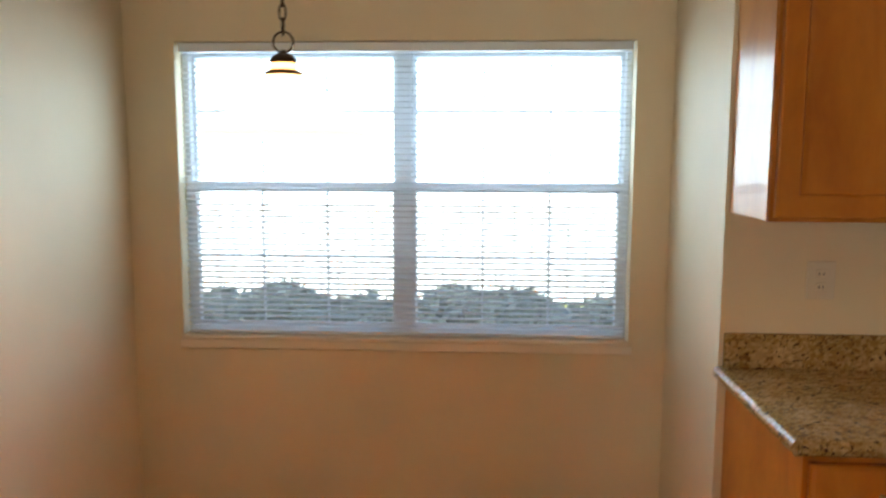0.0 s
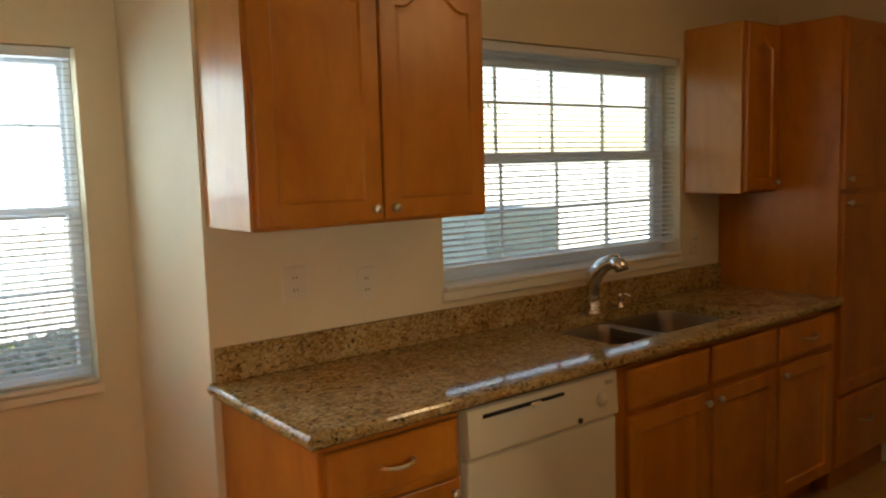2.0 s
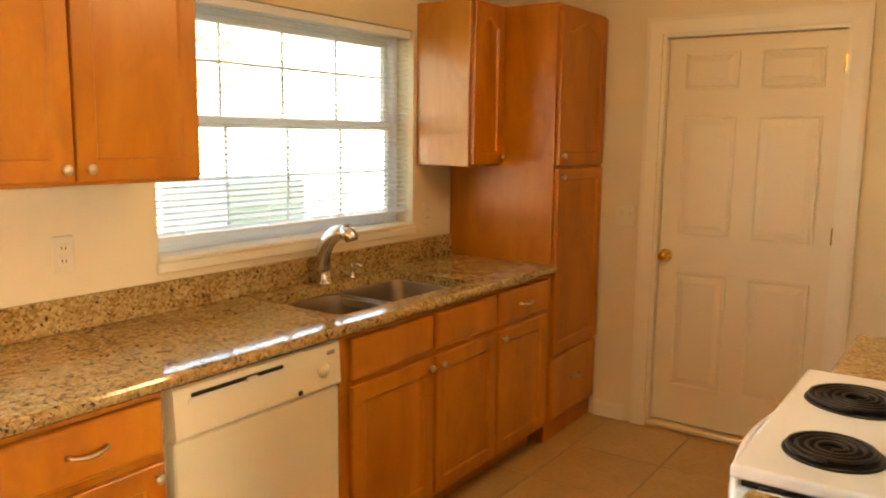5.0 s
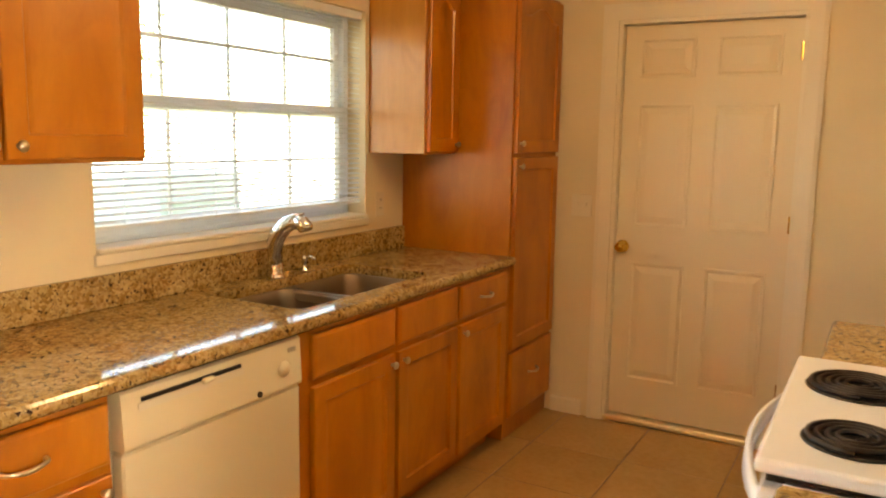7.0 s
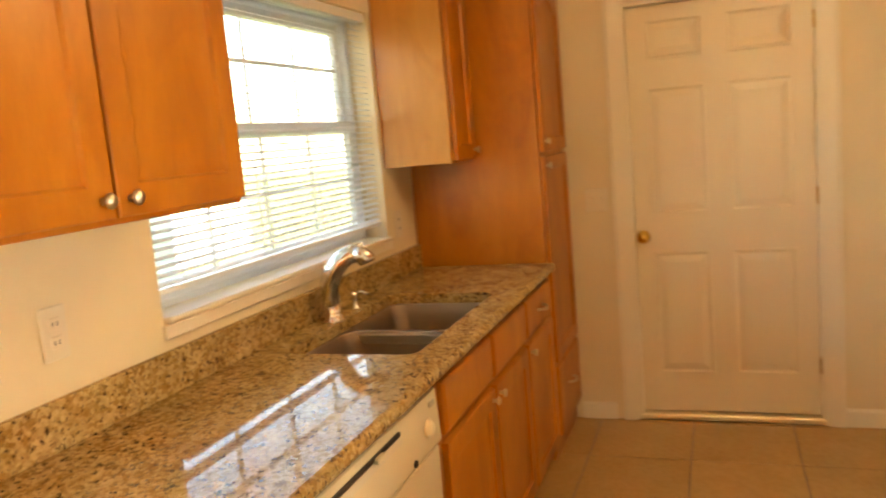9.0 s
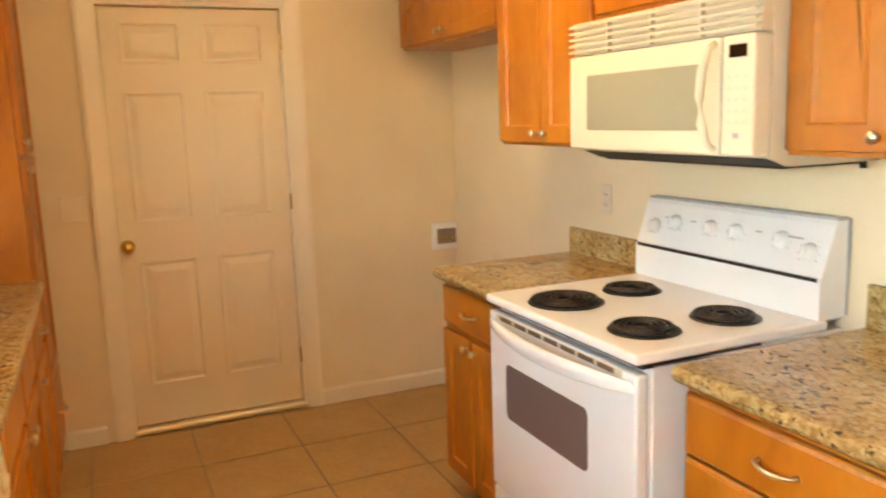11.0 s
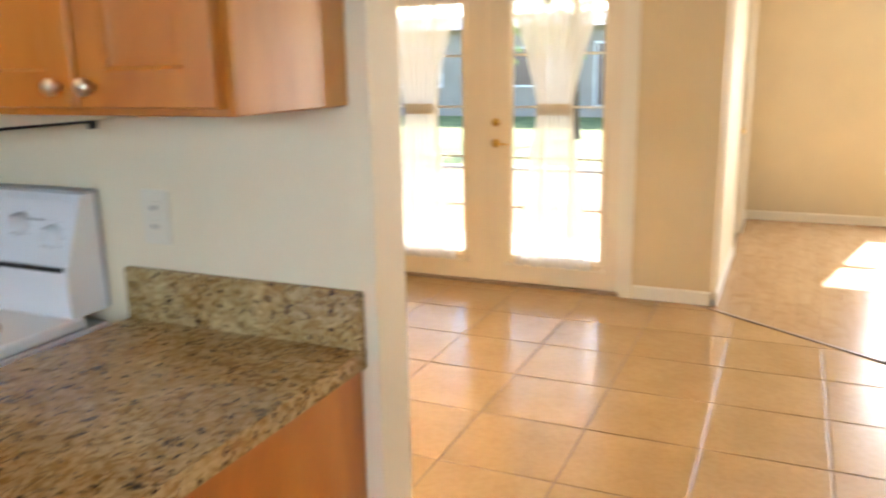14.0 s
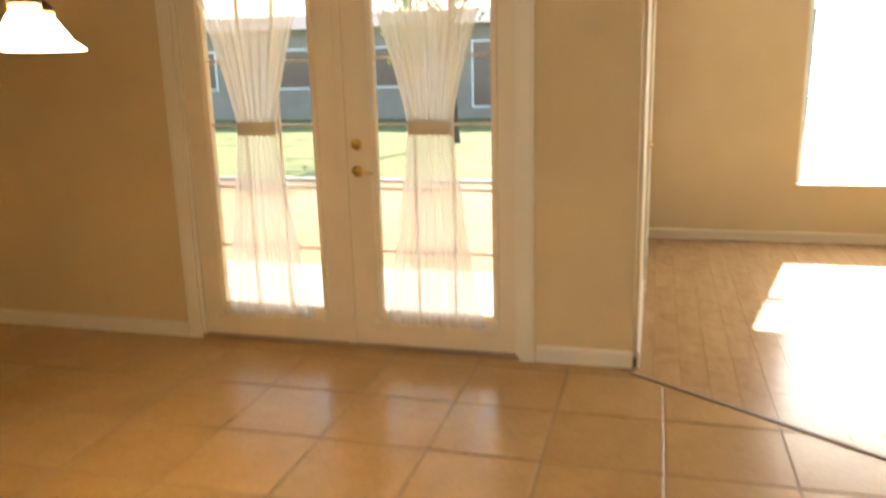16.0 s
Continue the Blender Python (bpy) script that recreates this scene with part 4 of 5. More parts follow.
part("oven_window", prism([(p[0], p[1]) for p in [(q[0], q[1]) for q in rrect(0.112, 0.545, 0.555, 0.722, 0.02, 0)]], "y", -0.6835, -0.670), M_oven_glass, door, "dark oven window")
part("vent_strip", box(0.06, -0.684, 0.853, W - 0.06, -0.678, 0.868), M_print, door)
hl = []
for i in range(17):
    q = i / 16
    x, y = 0.012 + (W - 0.024) * q, -0.686 - 0.062 * math.sin(math.pi * q) ** 0.8
    h = 0.010 + 0.012 * math.sin(math.pi * q) ** 0.6
    hl.append([(x, y, 0.838 - h), (x, y + 0.003, 0.838 + h * 0.6), (x, y + 0.010, 0.838 + h), (x, y + 0.018, 0.838 + h * 0.8), (x, y + 0.018, 0.838 - h), (x, y + 0.008, 0.836 - h * 1.2)])
part("handle", rings(hl), M_white, door, "", True)
for i in range(7):
    part("vent_slot", box(0.085 + i * 0.086, -0.6845, 0.853, 0.155 + i * 0.086, -0.6838, 0.867), M_slot, door)
part("drawer", box(0.004, -0.678, 0.055, W - 0.004, -0.645, 0.275, 0.006), M_white, rg)
for cx, cy, r in ((0.235, -0.54, 0.105), (0.212, -0.283, 0.082), (0.597, -0.537, 0.085), (0.607, -0.275, 0.085)):
    b = part("burner", lathe([(r + 0.009, 0.0), (r + 0.009, 0.003), (r + 0.004, 0.0045), (r - 0.004, 0.002), (r * 0.5, 0.0012), (0.0, 0.0012)], 36, at=(cx, cy, 0.9255)), M_black, rg, "black drip pan with coil", True)
    turns = 5 if r > 0.09 else 4
    pts = []
    for i in range(turns * 22 + 1):
        a = 2 * math.pi * i / 22
        rr = 0.018 + (r + 0.002 - 0.018) * i / (turns * 22)
        pts.append((cx + rr * math.cos(a), cy + rr * math.sin(a), 0.9365))
    part("coil", tube(pts, 0.0055, 6), M_coil, b, "", True)
# backguard: sloped control panel
bg = part("backguard", prism([(-0.075, 0.926), (-0.105, 0.926), (-0.105, 1.035), (-0.098, 1.04), (-0.055, 1.172), (-0.045, 1.185), (-0.012, 1.185), (-0.008, 0.926)], "x", 0.0, W), M_white, rg)
part("top_cap", box(0.001, -0.050, 1.1855, W - 0.001, -0.006, 1.193, 0.002), M_cap, bg, "grey metal top cap")
part("back_plate", box(-0.004, -0.0075, 0.93, W + 0.004, -0.004, 1.19), M_cap, bg, "grey metal back plate")
part("seam", prism([(-0.1065, 1.027), (-0.1065, 1.037), (-0.098, 1.037), (-0.098, 1.027)], "x", 0.01, W - 0.01), M_black, bg, "black seam line")
slope = Vector((0, -0.125, -0.043)).normalized()
for x, z in ((0.07, 1.098), (0.165, 1.118), (0.325, 1.118), (0.43, 1.118), (0.60, 1.118), (0.70, 1.098)):
    y = -0.098 + (z - 1.04) * 0.043 / 0.125
    k = part("control_knob", lathe([(0.026, 0.0), (0.026, 0.004), (0.021, 0.007), (0.019, 0.018), (0.0, 0.019)], 20, at=(x, y - 0.0005, z), turn=Matrix.Rotation(radians(71), 3, "X")), M_white, bg, "", True)
    part("grip", box(x - 0.005, y - 0.027, z - 0.014, x + 0.005, y - 0.012, z + 0.022, 0.003), M_white, k)
    for i in range(9):
        a = radians(-130 + i * 32)
        px, pz = x + 0.034 * math.sin(a), z + 0.034 * math.cos(a)
        py = -0.098 + (pz - 1.04) * 0.043 / 0.125
        part("marking", box(px - 0.002, py - 0.0016, pz - 0.002, px + 0.002, py + 0.003, pz + 0.002), M_ink, bg)
for x, w in ((0.118, 0.014), (0.245, 0.018), (0.515, 0.02), (0.645, 0.05)):
    part("marking", box(x - w / 2, -0.0723, 1.128, x + w / 2, -0.063, 1.132), M_ink, bg)

# ---------- microwave ----------
mw = thing("microwave_oven", RT(1.425), "bisque over-range microwave with a grey window and vents", "microwave")
W, z0, z1, D = 0.755, 1.365, 1.75, 0.40
part("body", prism([(-0.004, z0 - 0.022), (-D + 0.09, z0 - 0.022), (-D + 0.03, z0), (-D + 0.03, z1), (-0.004, z1)], "x", 0.0, W), M_bisque_side, mw)
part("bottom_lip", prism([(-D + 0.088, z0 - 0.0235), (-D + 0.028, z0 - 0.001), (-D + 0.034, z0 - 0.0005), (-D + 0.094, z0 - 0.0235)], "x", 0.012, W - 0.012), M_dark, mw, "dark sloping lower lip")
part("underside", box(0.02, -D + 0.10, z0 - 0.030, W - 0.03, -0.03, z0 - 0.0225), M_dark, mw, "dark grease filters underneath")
fd = part("door", box(0.004, -D - 0.025, z0 + 0.006, 0.648, -D + 0.029, 1.648, 0.008, segments=2), M_bisque, mw)
part("door_window", prism([(q[0], q[1]) for q in rrect(0.10, 1.43, 0.578, 1.59, 0.008, 0)], "y", -D - 0.0265, -D - 0.01), M_mw_glass, fd, "grey screened window")
part("handle", tube([(0.632, -D - 0.025, 1.385), (0.627, -D - 0.045, 1.40), (0.619, -D - 0.054, 1.45), (0.616, -D - 0.057, 1.51), (0.619, -D - 0.054, 1.57), (0.627, -D - 0.045, 1.62), (0.632, -D - 0.025, 1.635)], [0.008, 0.010, 0.011, 0.011, 0.011, 0.010, 0.008], 12), M_bisque, fd, "", True)
pn2 = part("control_panel", box(0.652, -D - 0.022, z0 + 0.006, W - 0.002, -D + 0.029, 1.648, 0.006, segments=2), M_bisque, mw)
part("display", box(0.674, -D - 0.0235, 1.597, 0.728, -D - 0.01, 1.626), M_display, pn2, "small dark display")
for r in range(5):
    for c in range(3):
        part("key", box(0.668 + c * 0.025, -D - 0.0226, 1.445 + r * 0.026, 0.682 + c * 0.025, -D - 0.015, 1.453 + r * 0.026), M_bisque_side, pn2)
part("key", box(0.690, -D - 0.0228, 1.412, 0.708, -D - 0.015, 1.425), M_ink, pn2, "grey start key")
gr = part("vent_grille", box(0.004, -D - 0.005, 1.652, W - 0.002, -D + 0.029, z1 - 0.002), M_bisque_side, mw)
for i in range(5):
    z = 1.658 + i * 0.0185
    part("slat", prism([(-D - 0.024, z), (-D - 0.0055, z + 0.008), (-D - 0.0055, z + 0.0135), (-D - 0.026, z + 0.0065)], "x", 0.004, W - 0.002), M_bisque, gr)
for x in (0.19, 0.38, 0.57):
    part("grille_rib", box(x - 0.004, -D - 0.020, 1.654, x + 0.004, -D - 0.0052, z1 - 0.004), M_bisque, gr)
part("cord_clip", box(W - 0.012, -0.06, z0 - 0.04, W - 0.002, -0.045, z0 - 0.023), M_black, mw)

# ---------- plates and boxes on walls ----------


def outlet(m, w, label, sockets):
    o = thing("wall_outlet", m, label, "outlet", "wall outlets")
    part("plate", box(-w / 2, -0.006, -0.058, w / 2, -0.0005, 0.058, 0.003), M_plate, o)
    for x in sockets:
        for z in (-0.02, 0.02):
            s = part("socket", box(x - 0.016, -0.0085, z - 0.014, x + 0.016, -0.0055, z + 0.014, 0.002), M_plate, o)
            for dx in (-0.006, 0.006):
                part("slot", box(x + dx - 0.0012, -0.0092, z - 0.005, x + dx + 0.0012, -0.008, z + 0.005), M_dark, s)
    return o


outlet(pose(0.29, -0.0005, 1.185), 0.085, "ivory wall outlet plate above the granite", (0,))
outlet(pose(0.56, -0.0005, 1.155), 0.07, "ivory wall outlet plate above the granite", (0,))
outlet(pose(2.46, -0.0005, 1.14), 0.07, "ivory wall outlet plate beside the pantry cabinet", (0,))
outlet(RT(1.817), 0.07, "ivory wall outlet plate behind the range counter", (0,)).location.z = 1.15
outlet(RT(0.58), 0.075, "ivory wall outlet plate above the granite", (0,)).location.z = 1.14
sw = thing("light_switch", Matrix.Translation((EAST - 0.0005, -0.752, 1.125)) @ Matrix.Rotation(radians(-90), 4, "Z"), "ivory double light switch beside the white door", "switch")
part("plate", box(-0.055, -0.006, -0.058, 0.055, -0.0005, 0.058, 0.003), M_plate, sw)
for x in (-0.023, 0.023):
    part("toggle", box(x - 0.005, -0.016, -0.004, x + 0.005, -0.005, 0.016, 0.002), M_plate, sw)
wb = thing("washer_outlet_box", Matrix.Translation((EAST - 0.0005, -2.59, 0.84)) @ Matrix.Rotation(radians(-90), 4, "Z"), "white recessed washer connection box in the wall", "utility box")
part("rim", rings([[(-0.088, -0.0005, -0.075), (0.088, -0.0005, -0.075), (0.088, -0.0005, 0.075), (-0.088, -0.0005, 0.075)], [(-0.086, -0.008, -0.073), (0.086, -0.008, -0.073), (0.086, -0.008, 0.073), (-0.086, -0.008, 0.073)],
                   [(-0.058, -0.008, -0.045), (0.058, -0.008, -0.045), (0.058, -0.008, 0.04), (-0.058, -0.008, 0.04)], [(-0.056, -0.0008, -0.043), (0.056, -0.0008, -0.043), (0.056, -0.0008, 0.038), (-0.056, -0.0008, 0.038)]], cap=(False, False)), M_white, wb)
# flush plate; its grey brown paints in the shade of a recess
part("back", box(-0.057, -0.003, -0.044, 0.057, -0.001, 0.039), M_cavity, wb)
for x in (-0.03, 0.026):
    part("valve", lathe([(0.006, 0), (0.006, 0.03), (0.01, 0.032), (0.01, 0.036)], 10, at=(x, -0.010, -0.04)), M_brass, wb, "", True)

# ---------- lamps ----------


def bell(parent, cx, cy, z, r, h, c=0.34, glass=M_shade):
    """Flared glass bell, rim at z, with a bronze cap and an amber collar over it."""
    prof = [(r, 0.0), (r * 0.93, h * 0.05), (r * 0.72, h * 0.28), (r * 0.55, h * 0.6), (r * 0.42, h * 0.88), (r * c * 1.02, h)]
    inner = [(max(a - 0.004, 0.001), b - 0.002) for a, b in reversed(prof)]
    part("shade", lathe(prof + inner + [(r, 0.0)], 32, at=(cx, cy, z)), glass, parent, "lit frosted glass bell shade", True)
    part("collar", lathe([(r * c * 0.9, 0), (r * c, 0.004), (r * c, 0.014), (r * c * 0.82, 0.018)], 24, at=(cx, cy, z + h + 0.001)), M_amber, parent, "glowing amber collar", True)
    part("cap", lathe([(r * c * 1.06, 0), (r * c * 1.09, 0.004), (r * c * 0.85, 0.014), (r * c * 0.5, 0.026), (0.008, 0.034), (0.006, 0.05)], 24, at=(cx, cy, z + h + 0.019)), M_bronze, parent, "", True)


def chain(parent, cx, cy, z0, z1):
    n = int((z1 - z0) / 0.026)
    for i in range(n):
        z = z0 + (z1 - z0) * (i + 0.5) / n
        pts = []
        for k in range(13):
            a = 2 * math.pi * k / 12
            u, v = 0.007 * math.cos(a), 0.017 * math.sin(a)
            pts.append((cx + (u if i % 2 else 0), cy + (0 if i % 2 else u), z + v))
        part("chain_link", tube(pts, 0.0022, 6), M_bronze, parent)


PX, PY = -1.133, -0.77
pl = thing("pendant_lamp", pose(PX, PY, 0), "bronze pendant lamp with a lit flared glass shade", "lamp")
shade = [(0.172, 0.0), (0.168, 0.006), (0.132, 0.030), (0.096, 0.060), (0.066, 0.090), (0.044, 0.112), (0.036, 0.120)]
part("shade", lathe(shade + [(a - 0.004, b - 0.002) for a, b in reversed(shade)] + [shade[0]], 40, at=(0, 0, 1.597)), M_honey, pl, "lit flared honey glass shade", True)
part("rim", lathe([(0.172, -0.003), (0.175, 0.0), (0.172, 0.003), (0.168, 0.0), (0.172, -0.003)], 40, at=(0, 0, 1.597)), M_amber, pl, "glowing amber rim", True)
part("skirt", lathe([(0.038, 0.0), (0.041, 0.003), (0.033, 0.008), (0.029, 0.010)], 28, at=(0, 0, 1.7175)), M_bronze, pl, "", True)
part("collar", lathe([(0.026, 0.0), (0.029, 0.003), (0.028, 0.011), (0.024, 0.013)], 24, at=(0, 0, 1.728)), M_amber, pl, "glowing amber collar", True)
part("cap", lathe([(0.027, 0.0), (0.0285, 0.004), (0.025, 0.010), (0.016, 0.017), (0.006, 0.021), (0.005, 0.026)], 24, at=(0, 0, 1.7415)), M_bronze, pl, "", True)
part("ring", tube([(0.021 * math.cos(2 * math.pi * k / 20), 0, 1.783 + 0.021 * math.sin(2 * math.pi * k / 20)) for k in range(21)], 0.0022, 6), M_bronze, pl, "", True)
chain(pl, 0, 0, 1.80, 1.885)
part("knuckle", lathe([(0.006, 0), (0.014, 0.006), (0.015, 0.014), (0.009, 0.024), (0.005, 0.03)], 16, at=(0, 0, 1.882)), M_bronze, pl, "", True)
chain(pl, 0, 0, 1.91, H - 0.03)
part("canopy", lathe([(0.008, -0.035), (0.03, -0.03), (0.06, -0.008), (0.062, 0.0)], 24, at=(0, 0, H - 0.001)), M_bronze, pl, "", True)
point_lamp("pendant_bulb", (PX, PY, 1.645), 0.75, WARM, 0.028)

ch = thing("chandelier", pose(1.195, -4.12, 0.012), "bronze chandelier with three lit frosted glass bells", "lamp")
for i in range(3):
    a = radians(155 + 120 * i)
    cx, cy = 0.16 * math.cos(a), 0.16 * math.sin(a)
    bell(ch, cx, cy, 1.515, 0.10, 0.075)
    part("arm", tube([(cx, cy, 1.655), (cx * 0.9, cy * 0.9, 1.70), (cx * 0.5, cy * 0.5, 1.72), (0, 0, 1.69)], 0.006, 8), M_bronze, ch, "", True)
part("hub", lathe([(0.006, 0), (0.025, 0.02), (0.03, 0.06), (0.014, 0.10), (0.01, 0.2)], 20, at=(0, 0, 1.65)), M_bronze, ch, "", True)
chain(ch, 0, 0, 1.85, H - 0.042)
part("canopy", lathe([(0.008, -0.035), (0.03, -0.03), (0.06, -0.008), (0.062, 0.0)], 24, at=(0, 0, H - 0.013)), M_bronze, ch, "", True)
point_lamp("chandelier_bulb", (1.195, -4.12, 1.50), 1.4, WARM, 0.12)

# unseen fixture and bulb, added for the warm light in the kitchen
cl = thing("unseen_ceiling_light", pose(1.45, -1.55, H), "unseen round opal ceiling light, added to light the kitchen", "lamp")
part("diffuser", lathe([(0.16, -0.012), (0.155, -0.04), (0.11, -0.075), (0.05, -0.09), (0.0, -0.092)], 32), M_lens, cl, "", True)
part("base", lathe([(0.175, -0.016), (0.178, -0.001)], 32), M_trim, cl, "", True)
point_lamp("unseen_ceiling_bulb", (1.45, -1.55, H - 0.22), 1.85, WARM, 0.15)

# ---------- breakfast bar ----------
bt = thing("bar_top", pose(-0.862, -3.25, 1.1505), "mauve-grey speckled bar top with clipped corners", "worktop")
outl = [(-1.10, -0.40), (-0.115, -0.40), (-0.03, -0.365), (0.0, -0.27), (0.0, 0.27), (-0.03, 0.345), (-0.09, 0.375), (-1.10, 0.375)]
outl = [(x * 0.63, y * 0.63) for x, y in outl]
big_ = [(x, y, 0.006) for x, y in outl]
lo_ = [(x * 0.995, y * 0.985, 0.001) for x, y in outl]
hi_ = [(x, y, 0.026) for x, y in outl]
in_ = [(x - 0.006 if x > -0.6 else x, y * 0.975, 0.032) for x, y in outl]
part("edge_band", rings([lo_, big_, hi_, [(x - 0.0005, y * 0.9985, z) for x, y, z in hi_]]), M_bar_edge, bt, "darker mauve laminate edge band")
part("slab", rings([[(x, y, 0.0265) for x, y, z in hi_], in_]), M_bar, bt)

# ---------- floors ----------
ground = tagged(part("ground", box(-60, -60, -0.25, 60, 60, -0.12), M_grass), "dry green lawn reaching to the distance", "lawn", kind="structure")
slabf = tagged(part("floor", prism([(-5.7, FAR_Y - 0.13), (-0.16, FAR_Y - 0.13), (-0.16, SOUTH_Y - 0.13), (4.7, SOUTH_Y - 0.13), (4.7, 0.11), (0.11, 0.11), (0.11, NOOK_Y + 0.11), (NOOK_W - 0.11, NOOK_Y + 0.11), (NOOK_W - 0.11, -4.2), (-5.7, -4.2)], "z", -0.13, -0.003), M_grout),
               "beige ceramic tile floor with brown grout joints", "floor", kind="structure")
lam = tagged(part("floor_laminate", prism([(-0.27, FAR_Y), (-0.27, -6.125), (-3.12, -4.145), (-5.6, -4.2), (-5.6, FAR_Y)], "z", -0.0028, -0.0012), M_gap), "oak laminate plank floor of the living room", "floor", kind="structure")
LINE_P, LINE_D = Vector((-0.245, -6.15)), Vector((-1.405, 0.975)).normalized()
LINE_N = Vector((LINE_D.y, -LINE_D.x))      # towards the tiles
if LINE_N.y < 0:
    LINE_N = -LINE_N


def clip(poly, p, n):
    out = []
    for i, a in enumerate(poly):
        b = poly[(i + 1) % len(poly)]
        da, db = (Vector(a) - p).dot(n), (Vector(b) - p).dot(n)
        if da >= 0:
            out.append(a)
        if da * db < 0:
            q = da / (da - db)
            out.append((a[0] + (b[0] - a[0]) * q, a[1] + (b[1] - a[1]) * q))
    return out


def clip_rect(poly, x0, y0, x1, y1):
    for p, n in (((x0, 0), (1, 0)), ((x1, 0), (-1, 0)), ((0, y0), (0, 1)), ((0, y1), (0, -1))):
        poly = clip(poly, Vector(p), Vector(n))
        if len(poly) < 3:
            return []
    return poly


def piece(name, poly, parent, material, z0, z1, cache, ease=0.0025):
    """A floor piece with eased edges; whole ones share a mesh."""
    x0, y0 = min(p[0] for p in poly), min(p[1] for p in poly)
    key = tuple((round(p[0] - x0, 3), round(p[1] - y0, 3)) for p in poly)
    me = cache.get(key)
    if me is None:
        c = (sum(p[0] for p in key) / len(key), sum(p[1] for p in key) / len(key))

        def inset(p):
            d = Vector((c[0] - p[0], c[1] - p[1]))
            return Vector(p) + d.normalized() * ease * 1.4
        bm = rings([[(p[0], p[1], z0) for p in key], [(p[0], p[1], z1 - ease * 0.6) for p in key], [(*inset(p), z1) for p in key]], cap=(False, True))
        bmesh.ops.recalc_face_normals(bm, faces=bm.faces)
        me = bpy.data.meshes.new(name)
        bm.to_mesh(me)
        bm.free()
        me.materials.append(material)
        cache[key] = me
    o = new(name, me)
    o.location = (x0, y0, 0)
    o.parent = parent
    return o


PITCH, GX, GY, J = 0.449, -0.397, -4.758, 0.0035
rooms = ((NOOK_W, RANGE_Y, 0.0, NOOK_Y), (0.0, RANGE_Y, EAST, 0.0), (NOOK_W, SOUTH_Y, WALL_END, RANGE_Y), (WALL_END, SOUTH_Y, 4.6, RANGE_Y - T))
cache = {}
for i in range(-6, 13):
    for j in range(-5, 14):
        x, y = GX + i * PITCH, GY + j * PITCH
        full = [(x + J, y + J), (x + PITCH - J, y + J), (x + PITCH - J, y + PITCH - J), (x + J, y + PITCH - J)]
        # a tile under a wall is cut where the wall stands, so it may give two pieces
        for room in rooms:
            poly = clip_rect(full, *room)
            if len(poly) >= 3:
                poly = clip(poly, LINE_P + LINE_N * 0.012, LINE_N)
            if len(poly) >= 3:
                area = abs(sum(a[0] * b[1] - b[0] * a[1] for a, b in zip(poly, poly[1:] + poly[:1]))) / 2
                if area > 0.002:
                    piece("tile", poly, slabf, M_tile, -0.004, 0.0, cache)
cache = {}
PLW, PLL = 0.125, 1.22
for i in range(0, 44):
    x = -5.6 + i * PLW
    off = (i * 0.41) % PLL
    for j in range(-1, 5):
        y = FAR_Y - off + j * PLL
        poly = clip_rect([(x, y), (x + PLW - 0.0012, y), (x + PLW - 0.0012, y + PLL - 0.0012), (x, y + PLL - 0.0012)], -5.6, FAR_Y, -0.27, -4.25)
        if len(poly) >= 3:
            poly = clip(poly, LINE_P - LINE_N * 0.012, -LINE_N)
        if len(poly) >= 3:
            piece("plank", poly, lam, M_plank, -0.0012, 0.003, cache, 0.001)
p0, p1 = LINE_P, LINE_P + LINE_D * 3.5
q = LINE_N * 0.011
tagged(part("threshold_strip", prism([tuple(p0 + q), tuple(p1 + q), tuple(p1 - q), tuple(p0 - q)], "z", -0.002, 0.006), M_saddle), "brown strip between tile and laminate floors", "threshold", kind="structure")

# ---------- outside ----------
tagged(part("patio", box(-0.1, -7.95, -0.15, 7.0, SOUTH_Y - 0.141, -0.03, 0.01), M_concrete), "pale concrete patio slab beyond the glazed doors", "patio", kind="structure")
tagged(part("path", box(-0.1, -12.3, -0.15, 9.0, -7.955, -0.06, 0.01), M_paver), "tan paved strip beyond the patio", "paving", kind="structure")
tagged(part("kerb", box(-0.1, -12.45, -0.15, 9.0, -12.305, -0.02, 0.01), M_concrete), "pale concrete kerb along the lawn", "kerb", kind="structure")


def house(name, x0, x1, y0, y1, h, material, label, windows, south=True):
    w = thing(name, pose((x0 + x1) / 2, (y0 + y1) / 2, -0.12), label, "house")
    hx, hy = (x1 - x0) / 2, (y1 - y0) / 2
    part("wall", box(-hx, -hy, 0, hx, hy, h), material, w)
    part("roof", prism([(-hy - 0.4, h), (hy + 0.4, h), (0, h + hy * 0.16)], "x", -hx - 0.4, hx + 0.4), M_roof, w)
    yy = -hy if south else hy
    s = -1 if south else 1
    for cx, z0, ww, zz in windows:
        wn_ = part("window", box(cx - ww / 2, yy + s * 0.001, z0, cx + ww / 2, yy + s * 0.05, z0 + zz), M_vinyl, w)
        part("pane", box(cx - ww / 2 + 0.06, yy + s * 0.051, z0 + 0.06, cx + ww / 2 - 0.06, yy + s * 0.055, z0 + zz - 0.06), M_oven_glass, wn_)
    return w


fence = thing("garden_fence", pose(0, 6.4, -0.12), "board fence along the back garden, tinted blue to cool bounced daylight", "fence")
for i in range(90):
    x = -7 + i * 0.2
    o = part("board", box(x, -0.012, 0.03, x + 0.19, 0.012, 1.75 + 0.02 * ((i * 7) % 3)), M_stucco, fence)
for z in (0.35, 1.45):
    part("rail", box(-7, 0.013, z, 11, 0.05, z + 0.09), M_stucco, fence)
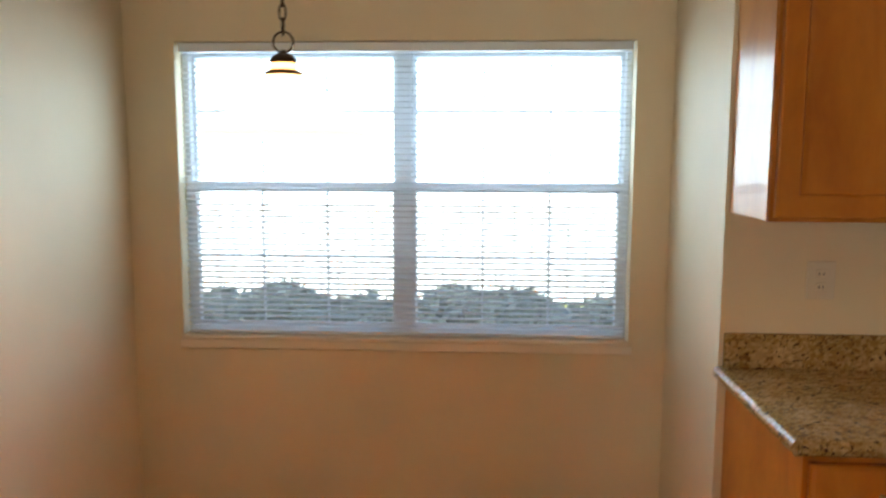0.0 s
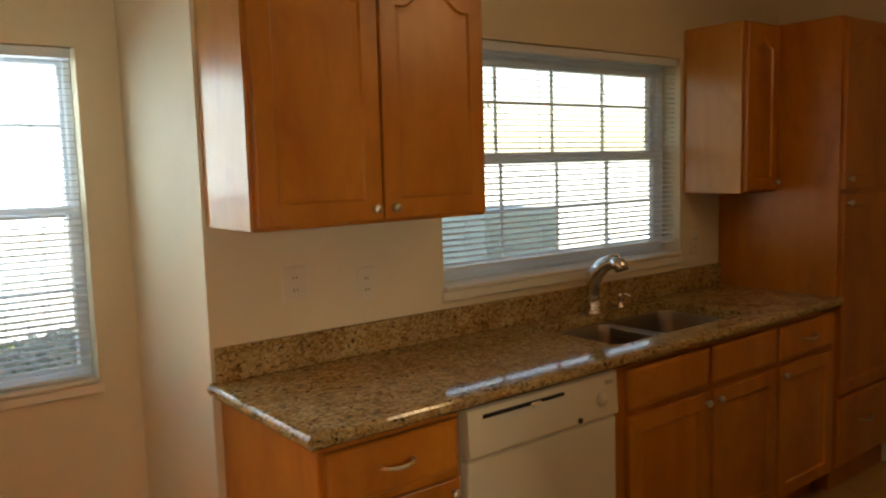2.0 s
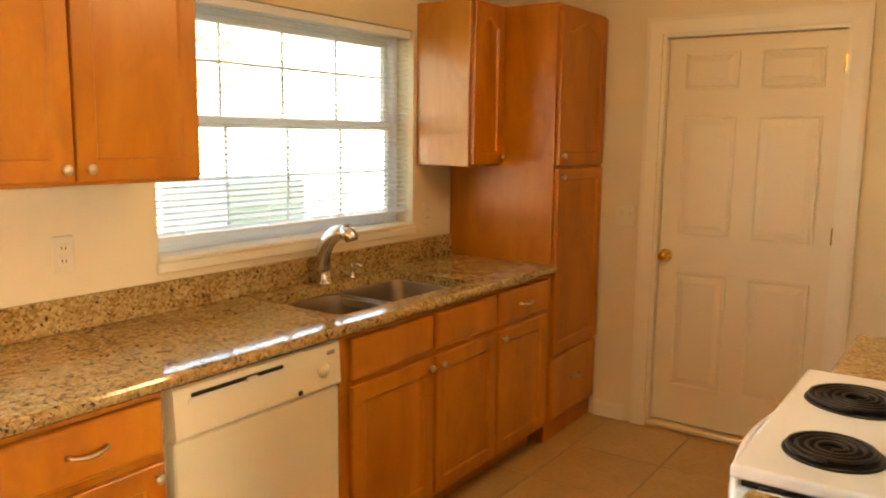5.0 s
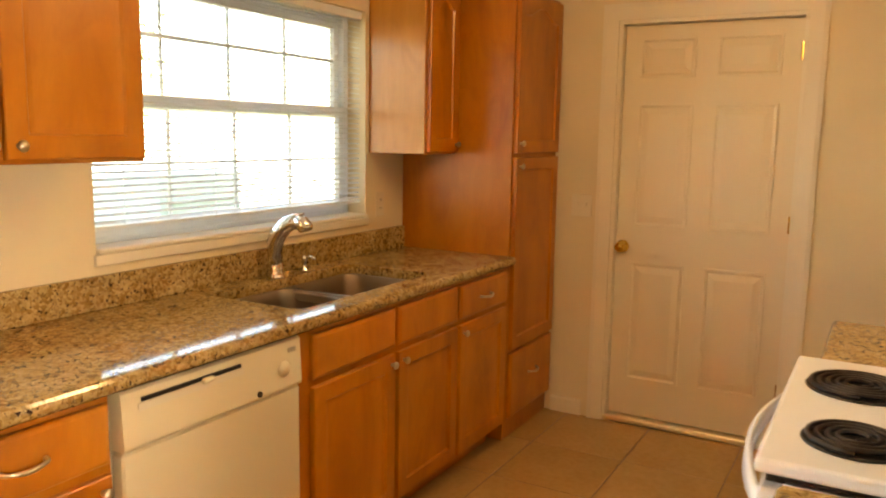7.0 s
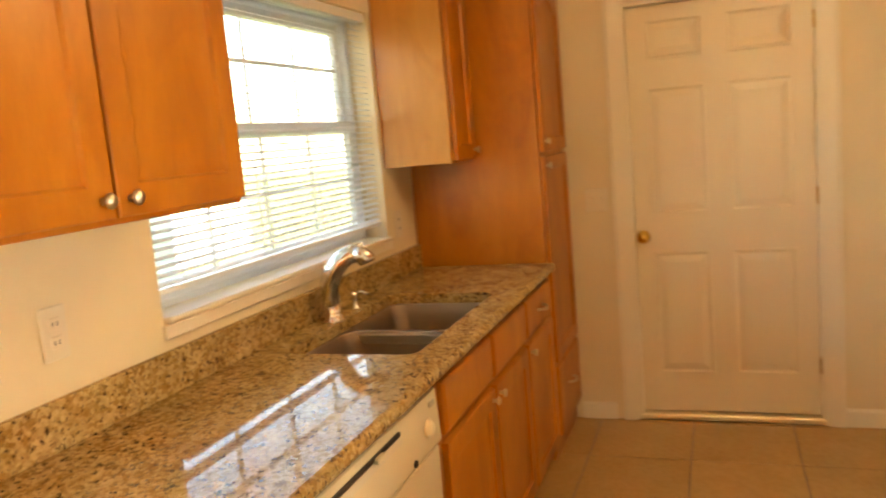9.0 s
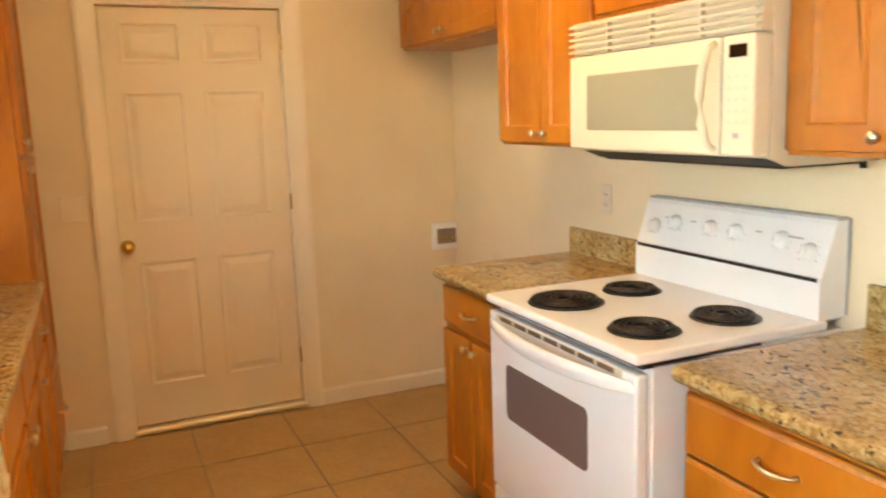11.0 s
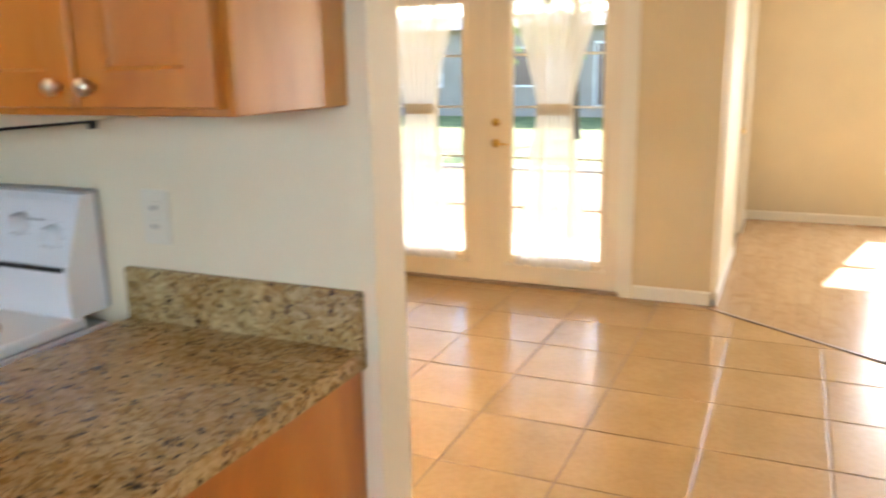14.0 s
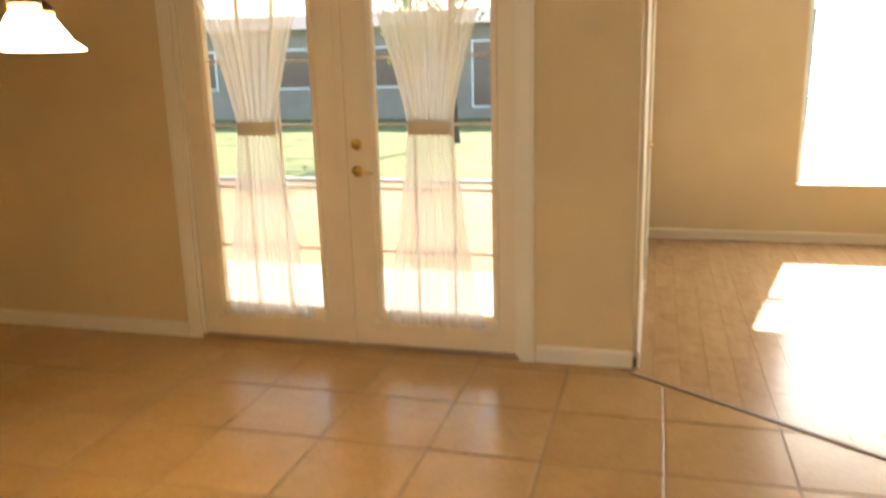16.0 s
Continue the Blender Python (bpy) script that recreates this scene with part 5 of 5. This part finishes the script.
house("house", -6, 16, -34, -25, 2.65, M_siding, "blue-grey neighbouring house beyond the lawn", ((-7.5, 0.9, 1.4, 1.2), (-3.0, 0.9, 1.6, 1.2), (-0.6, 0.3, 0.9, 1.9), (2.0, 0.9, 1.6, 1.2), (5.6, 0.9, 1.6, 1.2), (8.6, 0.9, 1.2, 1.2)), False)
ac = thing("air_conditioner", pose(3.7, 2.9, -0.12), "pale teal outdoor air-conditioning unit on the ground", "air conditioner")
part("housing", box(-0.42, -0.42, 0.0, 0.42, 0.42, 1.28, 0.03, segments=2), M_teal, ac)
for i in range(12):
    part("louvre", box(-0.36, -0.432, 0.12 + i * 0.085, 0.36, -0.421, 0.155 + i * 0.085), M_teal, ac)


def hedge(x0, x1, y, h, count, label):
    rnd = random.Random(21)
    t = thing("hedge", pose((x0 + x1) / 2, y, -0.12), label, "hedge")
    verts, faces = [], []
    for i in range(count):
        u = rnd.uniform(-1, 1)
        top = h + 0.12 + 0.06 * math.sin(u * 9) + 0.04 * math.sin(u * 23)
        c = Vector((u * (x1 - x0) / 2, rnd.gauss(0, 0.22), top * rnd.random() ** 0.6))
        q = Euler((rnd.uniform(0, 6), rnd.uniform(0, 6), rnd.uniform(0, 6))).to_quaternion()
        s = rnd.uniform(0.04, 0.08)
        k = len(verts)
        verts += [c + q @ Vector(v) for v in ((-s, 0, 0), (0, -s * 0.5, 0.01), (s, 0, 0), (0, s * 0.5, 0.01))]
        faces.append((k, k + 1, k + 2, k + 3))
    me = bpy.data.meshes.new("foliage")
    me.from_pydata(verts, [], faces)
    me.materials.append(M_hedge)
    new("foliage", me).parent = t
    part("stems", tube([((x0 - x1) / 2, 0, 0.02), (0, 0.05, h * 0.4), ((x1 - x0) / 2, 0, 0.02)], 0.02, 6), M_bark, t)


hedge(-3.6, 1.2, 3.7, 0.40, 14000, "low dark leafy hedge in the shade of the house")


def tree(x, y, h, r, seed, label, squat=1.0):
    rnd = random.Random(seed)
    t = thing("tree", pose(x, y, -0.12), label, "tree", "garden trees")
    bm = tube([(0, 0, 0), (0.05, 0.02, h * 0.3), (0.0, 0.08, h * 0.6), (0.1, 0.05, h * 0.9)], [0.11, 0.085, 0.06, 0.02], 8)
    tips = []
    for i in range(9):
        a, e = rnd.uniform(0, 6.28), rnd.uniform(0.4, 0.9)
        z0 = h * rnd.uniform(0.35, 0.75)
        tip = (r * e * math.cos(a), r * e * math.sin(a), z0 + h * rnd.uniform(0.1, 0.3))
        tube([(0.02, 0.05, z0), (tip[0] * 0.5, tip[1] * 0.5, z0 + 0.12 * h), tip], [0.035, 0.022, 0.008], 6, bm)
        tips.append(tip)
    part("trunk", bm, M_bark, t)
    verts, faces = [], []
    for i in range(int(500 * r)):
        tip = rnd.choice(tips)
        c = Vector((tip[0] + rnd.gauss(0, r * 0.28), tip[1] + rnd.gauss(0, r * 0.28), tip[2] + rnd.gauss(0, r * 0.24)))
        q = Euler((rnd.uniform(0, 6), rnd.uniform(0, 6), rnd.uniform(0, 6))).to_quaternion()
        s = rnd.uniform(0.05, 0.10)
        k = len(verts)
        verts += [c + q @ Vector(v) for v in ((-s, 0, 0), (0, -s * 0.45, 0.01), (s, 0, 0), (0, s * 0.45, 0.01))]
        faces.append((k, k + 1, k + 2, k + 3))
    me = bpy.data.meshes.new("crown")
    me.from_pydata(verts, [], faces)
    me.materials.append(M_leaf)
    o = new("crown", me)
    o.parent = t


tree(6.8, 9.0, 4.2, 1.5, 6, "pale leafy tree behind the garden fence")
tree(3.6, -18.0, 4.5, 1.6, 8, "leafy garden tree on the lawn")
